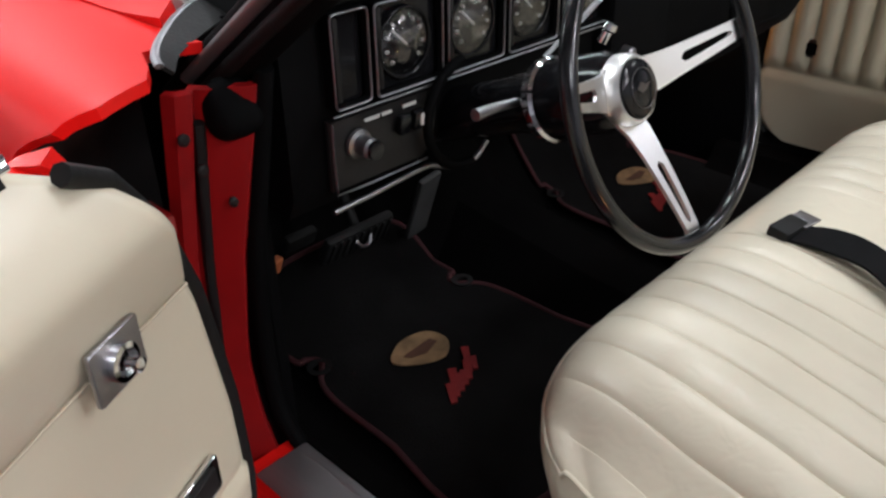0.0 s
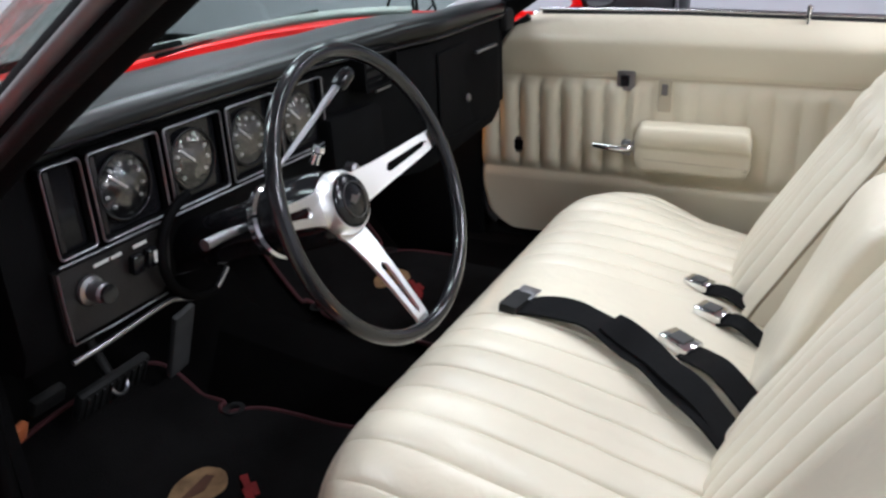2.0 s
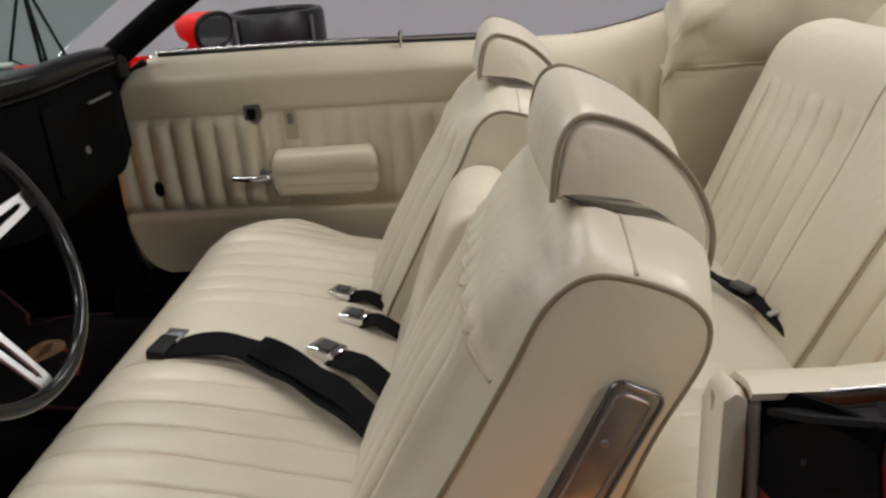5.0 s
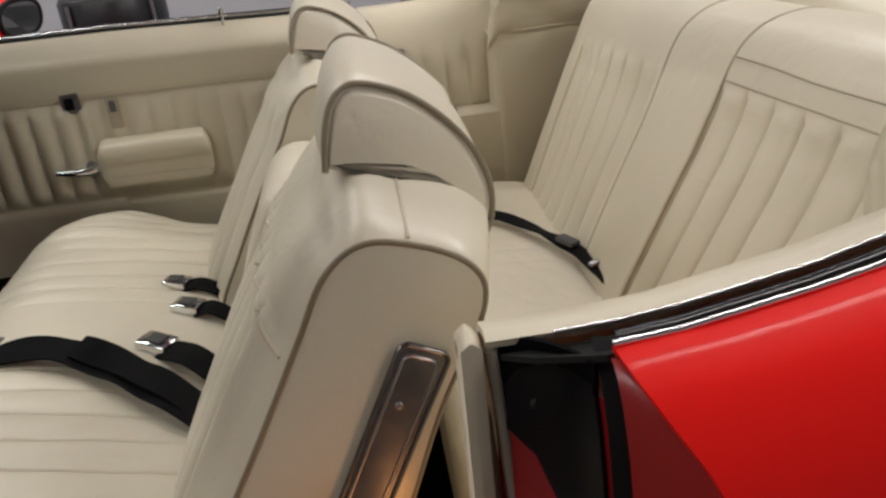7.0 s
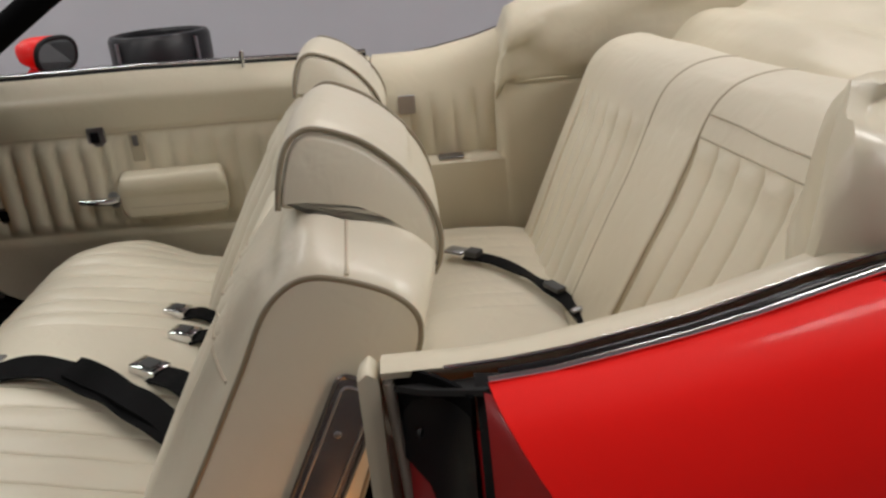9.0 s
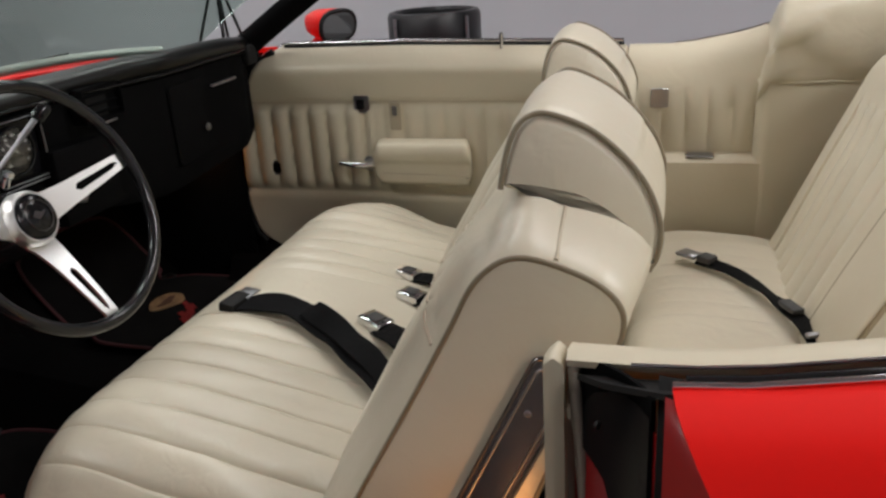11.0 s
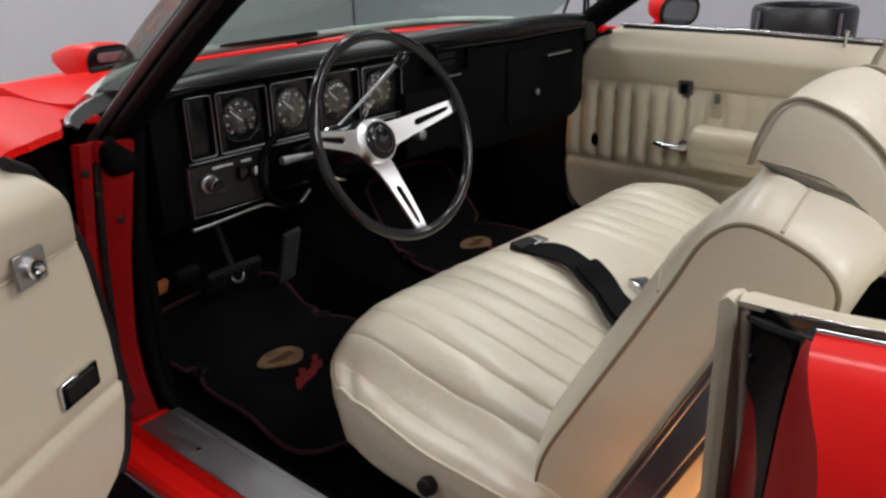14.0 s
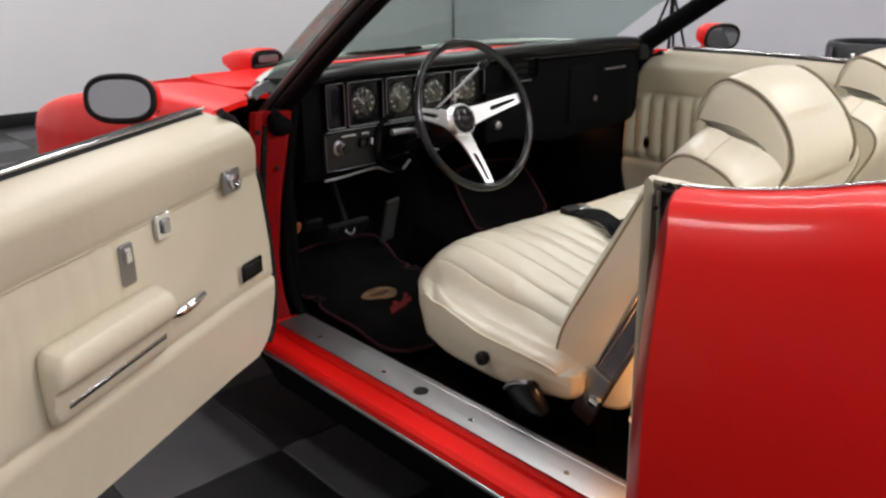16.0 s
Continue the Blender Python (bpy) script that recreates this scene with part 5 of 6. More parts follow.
def cushion_edge(side):
    x = side * 0.6235
    pts = [cushion_plan(x, y, z + 0.001) for _, y, z in surface_run(CUSHION, x, cushion_puff, -0.625, 0.625, 0.024, 0.014, lambda y, z: y > -0.535 and z > (0.552 if y > -0.1 else 0.515))]
    part("cushion_piping", tube("cushion_piping", pts, 0.0030, VINYL_SEAT, 8), front, "cream welt along the edge")


both(cushion_edge)
pts = []
for x in np.linspace(-0.6235, 0.6235, 60):
    run = surface_run(CUSHION, x, cushion_puff, -0.625, 0.625, 0.024, 0.014, lambda y, z: y > -0.06 and 0.45 < z < 0.60)
    pts.append(cushion_plan(*min(run, key=lambda p: abs(p[2] - 0.553))))
part("cushion_piping", tube("cushion_piping", pts, 0.0030, VINYL_SEAT, 8), front, "cream welt along the front edge")
part("release_knob", lathe("release_knob", [(0, 0), (0.012, 0), (0.016, 0.012), (0.014, 0.022), (0.006, 0.026), (0, 0.026)], RUBBER, (-0.606, -0.312, 0.448), (-1, 0, 0), 16), front, "round black seat knob")
BACK = [(-0.478, 0.505), (-0.484, 0.545), (-0.500, 0.585), (-0.5325, 0.645), (-0.565, 0.705), (-0.5975, 0.765), (-0.630, 0.825), (-0.651, 0.864), (-0.674, 0.910), (-0.698, 0.935), (-0.724, 0.943), (-0.755, 0.937), (-0.792, 0.921), (-0.813, 0.901), (-0.819, 0.878), (-0.810, 0.845), (-0.770, 0.765), (-0.722, 0.640), (-0.668, 0.490), (-0.640, 0.450), (-0.580, 0.437), (-0.520, 0.447), (-0.491, 0.470)]


def leaned(profile, degrees, dz=0.0, dy=0.0):
    """A side profile turned forward about the foot of the backrest."""
    c, s_ = math.cos(radians(degrees)), math.sin(radians(degrees))
    return [(-0.58 + dy + (y + 0.58) * c + (z - 0.47) * s_, 0.47 - (y + 0.58) * s_ + (z - 0.47) * c + dz * min(1.0, (z - 0.47) / 0.4)) for y, z in profile]


def backrest(name, x0, x1, edges, label, lean=0.0, dz=0.0, dy=0.0):
    prof = leaned(BACK, lean, dz, dy)
    mid, half = (x0 + x1) / 2, (x1 - x0) / 2

    def puff(x, y, z, f):
        k = min(1.0, abs(x - mid) / half)
        line = -0.505 + dy - (z - 0.50) * 0.42 + math.sin(radians(lean)) * (z - 0.47)
        ahead = min(1.0, max(0.0, (y - line + 0.055) / 0.03)) if z > 0.46 else 0.0
        low = min(1.0, max(0.0, (z - 0.46) / 0.05))
        s_ = ahead * low * blend([(0.46, 0.050), (0.60, 0.054), (0.75, 0.054), (0.85, 0.046), (0.93, 0.018), (0.97, 0.014)], z) * (1 - k ** 3.2)
        outer = (x - mid) / half * (-1 if mid < 0 else 1)
        limit = 0.872 - 0.034 * (max(0.0, outer + 0.3) / 1.3) ** 2
        pleated = ahead * min(1.0, max(0.0, (limit - z) / 0.018))
        s_ += channels(x, edges, 0.013) * pleated
        mild = ahead * min(1.0, max(0.0, (half - abs(x - mid) - 0.006) / 0.03))
        swell = math.exp(-((z - limit + 0.022) / 0.016) ** 2) * mild
        s_ += 0.005 * swell * (1 if edges[0] < x < edges[-1] else 0) - 0.004 * math.exp(-((z - limit - 0.004) / 0.007) ** 2) * mild
        if edges[0] < x < edges[-1]:
            s_ -= 0.007 * pleated
        if z > 0.87:
            s_ += 0.036 * (1 - k ** 2.5) * min(1.0, (z - 0.87) / 0.03) * min(1.0, max(0.0, (-0.690 + dy - y) / 0.03))
        return s_ + 0.002 * noise.noise((x * 6, y * 6, z * 6))

    part(name, padded(name, prof, x0, x1, VINYL_SEAT, points=120, ends=0.022, end_in=0.006, puff=puff, xs=station_list(x0, x1, 0.022, edges)), front, label)
    for x in (x0 + 0.002, x1 - 0.002):
        run = surface_run(prof, x, puff, x0, x1, 0.022, 0.006, lambda y, z: True)
        part("backrest_piping", tube("backrest_piping", run, 0.0030, PIPING, 8, True), front, "grey-brown welt")
    # stitched border of the pleated insert
    border = []
    for x in np.linspace(x0 + 0.012, x1 - 0.03, 36) if mid < 0 else np.linspace(x0 + 0.03, x1 - 0.012, 36):
        outer = (x - mid) / half * (-1 if mid < 0 else 1)
        limit = 0.872 - 0.034 * (max(0.0, outer + 0.3) / 1.3) ** 2
        run = surface_run(prof, x, puff, x0, x1, 0.022, 0.006, lambda y, z: y > -0.69 + dy)
        border.append(min((p for p in run if p[2] > 0.7), key=lambda p: abs(p[2] - limit - dz * 0.9)))
    if mid < 0:
        part("insert_seam", tube("insert_seam", border, 0.0022, STITCH, 6), front, "stitched seam above the pleats")
    xs = np.linspace(x0 + 0.006, x1 - 0.006, 24)
    seam = []
    for x in xs:
        run = surface_run(prof, x, puff, x0, x1, 0.022, 0.006, lambda y, z: True)
        at_y = leaned([(-0.754, 0.95)], lean, dz, dy)[0][0]
        seam.append(min((p for p in run if p[2] > 0.88), key=lambda p: abs(p[1] - at_y)))
    P = np.array(seam)
    for _ in range(8):
        P[1:-1] = (P[:-2] + 2 * P[1:-1] + P[2:]) / 4
    P[:, 2] += 0.0008
    part("top_seam", tube("top_seam", P, 0.0022, STITCH, 6), front, "stitched seam")


backrest("driver_backrest", -0.582, -0.125, list(np.linspace(-0.515, -0.140, 10)), "cream channelled backrest")
backrest("passenger_backrest", 0.125, 0.582, list(np.linspace(0.140, 0.515, 10)), "cream channelled backrest", 1.0, -0.024, 0.054)
ARM = [(-0.462, 0.53), (-0.484, 0.60), (-0.522, 0.70), (-0.556, 0.785), (-0.584, 0.826), (-0.622, 0.838), (-0.662, 0.82), (-0.684, 0.74), (-0.664, 0.60), (-0.62, 0.50), (-0.53, 0.49)]
part("centre_armrest", padded("centre_armrest", ARM, -0.121, 0.121, VINYL_SEAT, stations=14, points=60, ends=0.03, end_in=0.016), front, "plain cream fold-down centre rest")

HEAD_PROFILE = [(-0.693, 0.982), (-0.697, 1.012), (-0.705, 1.036), (-0.718, 1.048), (-0.735, 1.049), (-0.767, 1.036), (-0.791, 1.019), (-0.814, 0.996), (-0.833, 0.968), (-0.844, 0.935), (-0.842, 0.908), (-0.834, 0.893), (-0.818, 0.918), (-0.795, 0.942), (-0.765, 0.962), (-0.725, 0.974)]


def headrest(x0, x1, lean=0.0, dz=0.0, dy=0.0):
    HEAD = leaned(HEAD_PROFILE, lean, dz, dy)

    def puff(x, y, z, f):
        k = math.sin(math.pi * min(1.0, max(0.0, (x - x0) / (x1 - x0))))
        return 0.010 * k if z > 0.99 + dz else 0.003 * k

    mid, half = (x0 + x1) / 2, (x1 - x0) / 2

    def flare(x, y, z):
        """The two ends lean in at the top and towards the back."""
        return (x + (-0.362 * (y - dy + 0.77) + 0.29 * (z - 1.0 - dz)) * (mid - x) / half, y, z)

    part("headrest", padded("headrest", HEAD, x0, x1, VINYL_SEAT, stations=30, points=84, ends=0.03, end_in=0.010, puff=puff, plan=flare), front, "curved cream headrest")
    for x in (x0 + 0.003, x1 - 0.003):
        part("headrest_piping", tube("headrest_piping", [flare(x, a, b) for a, b in curve(HEAD[:12], 60)], 0.0030, PIPING, 8), front, "grey-beige welt")
    base = leaned([(-0.752, 0.975)], lean, dz, dy)[0]
    part("headrest_base", box("headrest_base", (0.06, 0.03, 0.03), RUBBER, 0.008, ((x0 + x1) / 2, base[0], base[1])), front, "dark headrest base")


headrest(-0.482, -0.223)
headrest(0.223, 0.482, 1.0, -0.022, 0.056)


# metal trim plate on the outer side of each front backrest
def back_plate(side):
    def put(a, b, c):
        # a runs up the backrest, b back across it
        o = np.array((side * 0.581, -0.571, 0.4446))
        up = np.array((0, -0.433, 0.901))
        ba = np.array((0, -0.901, -0.433))
        return tuple(o + up * a + ba * b + np.array((side, 0, 0)) * c)

    pl = part("trim_plate", slab("trim_plate", rounded(0.438, 0.047, 0.010, 4, 0.215, 0.0), 0.006, PLATE, put, 0.002), front, "dark polished metal trim plate")
    part("plate_edge", tube("plate_edge", [put(a, b, 0.006) for a, b in rounded(0.438, 0.047, 0.010, 5, 0.215, 0.0)], 0.0024, PLATE_EDGE, 6, True), front, "dull plate edge")
    part("plate_inner_edge", tube("plate_inner_edge", [put(a, b, 0.006) for a, b in rounded(0.418, 0.032, 0.008, 5, 0.215, 0.0)], 0.0016, STEEL, 6, True), front, "pressed bead")
    part("plate_screw", lathe("plate_screw", [(0, 0), (0.004, 0), (0.003, 0.002), (0, 0.0025)], STEEL, put(0.371, -0.004, 0.006), (side, 0, 0), 12), front, "small screw")
    part("hinge_arm", box("hinge_arm", (0.012, 0.05, 0.12), STEEL, 0.005, (side * 0.590, -0.575, 0.455), Euler((radians(22), 0, 0))), front, "steel hinge arm")
    part("hinge_bolt", lathe("hinge_bolt", [(0, 0), (0.014, 0), (0.012, 0.008), (0, 0.010)], CHROME, (side * 0.597, -0.590, 0.455), (side, 0, 0), 14), front, "bright hinge bolt")
    part("belt_anchor", box("belt_anchor", (0.032, 0.095, 0.075), COVER_BLACK, 0.014, (side * 0.650, -0.468, 0.428), Euler((radians(-28), radians(side * 12), side * radians(8)))), front, "dark grey belt reel cover")
    part("anchor_strap", tube("anchor_strap", curve([(side * 0.655, -0.412, 0.430), (side * 0.662, -0.432, 0.452), (side * 0.664, -0.462, 0.468), (side * 0.664, -0.490, 0.470), (side * 0.660, -0.502, 0.455)], 16), 0.0040, STEEL, 8), front, "bright anchor strap")
    part("seat_track", box("seat_track", (0.05, 0.50, 0.135), BLACK, 0.01, (side * 0.50, -0.30, 0.365)), front, "black seat base rail")


both(back_plate)

# ---- seat belts that lie on the cushion ----
def ribbon(name, pts, width, side_vec, mat, thick=0.0022, curl=0.0):
    P = curve(pts, 40)
    s_ = np.array(side_vec, float)
    s_ /= np.linalg.norm(s_)
    T = np.gradient(P, axis=0)
    rows = []
    for p, t in zip(P, T):
        t = t / np.linalg.norm(t)
        v = s_ - t * (s_ @ t)
        v /= np.linalg.norm(v)
        u = np.cross(t, v)
        a = curl * noise.noise((p[0] * 13 + 4.0, p[1] * 9, 3.0))
        v, u = v * math.cos(a) + u * math.sin(a), u * math.cos(a) - v * math.sin(a)
        rows.append([p + v * width / 2 + u * thick, p - v * width / 2 + u * thick, p - v * width / 2 - u * thick, p + v * width / 2 - u * thick])
    return loft(name, rows, mat, True, True, 30)


def buckle(parent, at, aim, size=(0.042, 0.058, 0.020), button=CHROME):
    a = Vector(aim)
    turn = Vector((0, 1, 0)).rotation_difference(a).to_euler()
    b = part("buckle", box("buckle", size, CHROME, 0.004, at, turn), parent, "square chrome buckle")
    up = turn.to_matrix() @ Vector((0, 0, 1))
    part("button", box("button", (size[0] * 0.62, size[1] * 0.5, 0.004), PEDAL_GREY, 0.001, tuple(Vector(at) + up * (size[2] / 2 + 0.001)), turn), b, "dark press button")
    return b


belt = thing("seat_belt", "long black lap belt lying across the cushion", "seat belt", (0, 0, 0), "front seat belts")
part("webbing", ribbon("webbing", [(-0.074, -0.108, 0.613), (-0.076, -0.15, 0.622), (-0.082, -0.20, 0.625), (-0.099, -0.250, 0.620), (-0.126, -0.298, 0.611), (-0.152, -0.335, 0.607), (-0.184, -0.374, 0.597), (-0.226, -0.424, 0.590), (-0.275, -0.49, 0.555)], 0.049, (1, -0.35, 0.15), WEBBING, curl=0.4), belt, "black woven webbing")
part("webbing_fold", ribbon("webbing_fold", [(-0.098, -0.262, 0.627), (-0.114, -0.288, 0.624), (-0.138, -0.325, 0.617), (-0.168, -0.362, 0.610), (-0.205, -0.410, 0.602), (-0.252, -0.472, 0.568)], 0.042, (1, -0.10, 0.25), WEBBING, curl=0.8), belt, "folded second layer of webbing")
part("tongue_body", box("tongue_body", (0.058, 0.034, 0.020), RUBBER, 0.005, (-0.071, -0.100, 0.616), Euler((radians(6), 0, radians(-8)))), belt, "black tongue grip")
part("tongue", box("tongue", (0.040, 0.034, 0.004), STEEL, 0.0015, (-0.040, -0.108, 0.622), Euler((radians(4), 0, radians(-8)))), belt, "steel tongue")
belt2 = thing("seat_belt", "short black belt with square chrome buckle", "seat belt", (0, 0, 0), "front seat belts")
part("webbing", ribbon("webbing", [(-0.050, -0.370, 0.572), (-0.075, -0.395, 0.580), (-0.11, -0.43, 0.584), (-0.16, -0.49, 0.555)], 0.044, (1, -0.6, 0.1), WEBBING), belt2, "black woven webbing")
buckle(belt2, (-0.036, -0.356, 0.577), (0.45, 0.8, 0.10))
belt3 = thing("seat_belt", "short black belt with chrome buckle", "seat belt", (0, 0, 0), "front seat belts")
part("webbing", ribbon("webbing", [(0.192, -0.362, 0.566), (0.172, -0.40, 0.572), (0.145, -0.46, 0.550)], 0.034, (1, -0.1, 0.1), WEBBING), belt3, "black woven webbing")
buckle(belt3, (0.198, -0.345, 0.572), (0.40, 1, 0.05), (0.034, 0.048, 0.016))
belt4 = thing("seat_belt", "short black belt with chrome buckle", "seat belt", (0, 0, 0), "front seat belts")
part("webbing", ribbon("webbing", [(0.085, -0.400, 0.566), (0.072, -0.43, 0.572), (0.05, -0.48, 0.548)], 0.036, (1, -0.1, 0.1), WEBBING), belt4, "black woven webbing")
buckle(belt4, (0.094, -0.383, 0.572), (0.40, 1, 0.05), (0.038, 0.052, 0.018))

# ---- rear seat ----
rear = thing("rear_bench_seat", "cream vinyl rear bench seat with stitched channels", "car seat", (-0.055, 0, 0))
R_D = list(np.linspace(-0.470, -0.075, 7))
R_P = list(np.linspace(0.116, 0.478, 7))
RC = [(-0.80, 0.36), (-0.785, 0.46), (-0.79, 0.53), (-0.82, 0.565), (-0.88, 0.58), (-0.98, 0.578), (-1.08, 0.565), (-1.14, 0.52), (-1.12, 0.40), (-0.95, 0.34)]


def rear_puff(x, y, z, f):
    if z < 0.53:
        return 0.0
    return (channels(x, R_D, 0.004) + channels(x, R_P, 0.004)) * 0.3 - 0.03 * max(0.0, (abs(x) - 0.45) / 0.18) ** 2 + 0.003 * noise.noise((x * 5, y * 5, 1))


part("cushion", padded("cushion", RC, -0.63, 0.63, VINYL_SEAT, points=80, ends=0.05, end_in=0.03, puff=rear_puff, xs=station_list(-0.63, 0.63, 0.05, R_D + [0.0] + R_P)), rear, "cream rear cushion")
RB = [(-1.056, 0.52), (-1.084, 0.60), (-1.132, 0.72), (-1.186, 0.85), (-1.216, 0.922), (-1.243, 0.957), (-1.285, 0.978), (-1.345, 0.980), (-1.390, 0.945), (-1.370, 0.85), (-1.28, 0.62), (-1.20, 0.48), (-1.10, 0.47)]


def rear_plan(x, y, z):
    """The backrest sits a little further back and higher on the driver's side."""
    d = max(0.0, 0.35 - x) * min(1.0, max(0.0, (z - 0.50) / 0.3))
    return (x, y - 0.07 * d, z + 0.03 * d)


def rear_back_puff(x, y, z, f):
    face = y > -1.262 and z > 0.53 and (y - (-1.055 - (z - 0.52) * 0.42)) > -0.04
    s_ = 0.0
    if face:
        limit = 0.894 if x < 0 else 0.885
        top = min(1.0, max(0.0, (limit - z) / 0.010))
        sunk = channels(x, R_D, 0.011) + channels(x, R_P, 0.011)
        s_ += sunk * top
        if R_D[0] < x < R_D[-1] or R_P[0] < x < R_P[-1]:
            # each channel is puffed out below its stitched top
            s_ += 0.0045 * math.exp(-((z - limit + 0.016) / 0.011) ** 2) * (1 + sunk / 0.011) - 0.002 * math.exp(-((z - limit - 0.003) / 0.004) ** 2)
        s_ += 0.003 * top if -0.075 < x < 0.10 else 0.0
        s_ += 0.003 * noise.noise((x * 5, y * 6, z * 6))
    s_ += 0.006 * math.exp(-((abs(x) - 0.30) / 0.14) ** 2)
    return s_


part("backrest", padded("backrest", RB, -0.575, 0.582, VINYL_SEAT, points=100, ends=0.06, end_in=0.035, puff=rear_back_puff, xs=station_list(-0.575, 0.582, 0.06, R_D + [0.0] + R_P), plan=rear_plan), rear, "cream channelled rear backrest")
for x in (-0.075, 0.10):
    run = surface_run(RB, x, rear_back_puff, -0.575, 0.582, 0.06, 0.035, lambda y, z: z > 0.56 and y - (-1.055 - (z - 0.52) * 0.42) > -0.10)
    part("seam", tube("seam", [rear_plan(*p) for p in run], 0.0022, WELT, 6), rear, "stitched welt")
for level in (0.900, 0.930):
    line = []
    for x in np.linspace(-0.50, -0.079, 18):
        run = surface_run(RB, x, rear_back_puff, -0.575, 0.582, 0.06, 0.035, lambda y, z: y > -1.35 and z > 0.8)
        line.append(min(run, key=lambda p: abs(p[2] - level)))
    P = np.array(line)
    for _ in range(4):
        P[1:-1] = (P[:-2] + 2 * P[1:-1] + P[2:]) / 4
    P[:, 1] += 0.0012
    part("cross_seam", tube("cross_seam", [rear_plan(*p) for p in P], 0.0013, WELT, 6), rear, "stitched cross seam")
rb = thing("seat_belt", "black rear lap belt with steel tongue", "seat belt", (0, 0, 0), "rear seat belts")
part("webbing", ribbon("webbing", [(0.285, -0.915, 0.594), (0.245, -0.962, 0.596), (0.205, -0.995, 0.594), (0.14, -1.032, 0.592), (0.075, -1.060, 0.592), (0.02, -1.076, 0.592), (-0.045, -1.086, 0.590), (-0.075, -1.094, 0.582)], 0.026, (0.5, 1, 0.0), WEBBING, curl=0.8), rb, "black woven webbing")
part("tongue", box("tongue", (0.044, 0.034, 0.006), STEEL, 0.002, (0.300, -0.898, 0.600), Euler((0, 0, radians(52)))), rb, "steel tongue")
part("tongue_body", box("tongue_body", (0.030, 0.030, 0.014), PEDAL_GREY, 0.004, (0.272, -0.930, 0.603), Euler((0, 0, radians(52)))), rb, "dark tongue grip")
part("buckle", box("buckle", (0.045, 0.022, 0.010), PEDAL_GREY, 0.003, (0.075, -1.058, 0.602), Euler((0, 0, radians(26)))), rb, "steel buckle")
part("slide", box("slide", (0.012, 0.026, 0.007), STEEL, 0.003, (-0.02, -1.080, 0.600), Euler((0, 0, radians(24)))), rb, "steel slide")


# ---- inner rear quarters and the folded top cover ----
def inner_quarter(side):
    rows = []
    front_y = -0.788 if side < 0 else -0.750
    for y in np.concatenate([np.linspace(front_y, -1.15, 70), np.linspace(-1.18, -2.05, 22)]):
        r = belt_rise(y)
        row = [(0.768, 0.946 + r), (0.758, 0.949 + r), (0.735, 0.942 + r), (0.708, 0.922 + r), (0.692, 0.898 + r * 0.8), (0.682, 0.878), (0.678, 0.866)]
        for k in range(6):
            z = 0.86 - 0.15 * k / 5
            row.append((0.676 - (0.010 * abs(math.sin(math.pi * (y + 0.78) / 0.052)) ** 0.6 if 0 < k < 5 else 0), z))
        row += [(0.672, 0.706), (0.640, 0.703), (0.628, 0.695), (0.626, 0.66), (0.626, 0.50), (0.628, 0.33)]
        out = 0.020 * min(1.0, max(0.0, (y + 0.95) / 0.12)) if side < 0 else 0.0
        rows.append([(side * (x + out * min(1.0, max(0.0, (0.93 - z) / 0.03))), y, z) for x, z in row])
    q = part("quarter_trim", shell("quarter_trim", rows, VINYL, 0.006 * side, 50), car, "cream vinyl rear side trim")
    edge = [(max(0.722 if side < 0 else 0.696, abs(p[0])), p[2]) for p in rows[0]] + [(0.752, 0.36)]
    part("trim_end", slab("trim_end", edge, 0.014, VINYL, lambda a, b, c: (side * a, front_y + 0.002 + c, b), 0.006, 50), q, "cream trim end")
    lp = part("ashtray", slab("ashtray", rounded(0.062, 0.036, 0.006, 3), 0.006, STEEL, lambda a, b, c: (side * (0.652 + b), -0.92 + a, 0.704 + c), 0.002), q, "grey metal ashtray")
    part("switch_plate", slab("switch_plate", rounded(0.040, 0.044, 0.004, 3), 0.006, STEEL, lambda a, b, c: (side * (0.667 - c), -0.825 + a, 0.838 + b), 0.0015), q, "square chrome plate")


both(inner_quarter)


def wrinkle(x, y, z, amp=0.006):
    return amp * (noise.noise((x * 9, y * 9, z * 11)) + 0.6 * noise.noise((x * 22, y * 20, z * 24)))


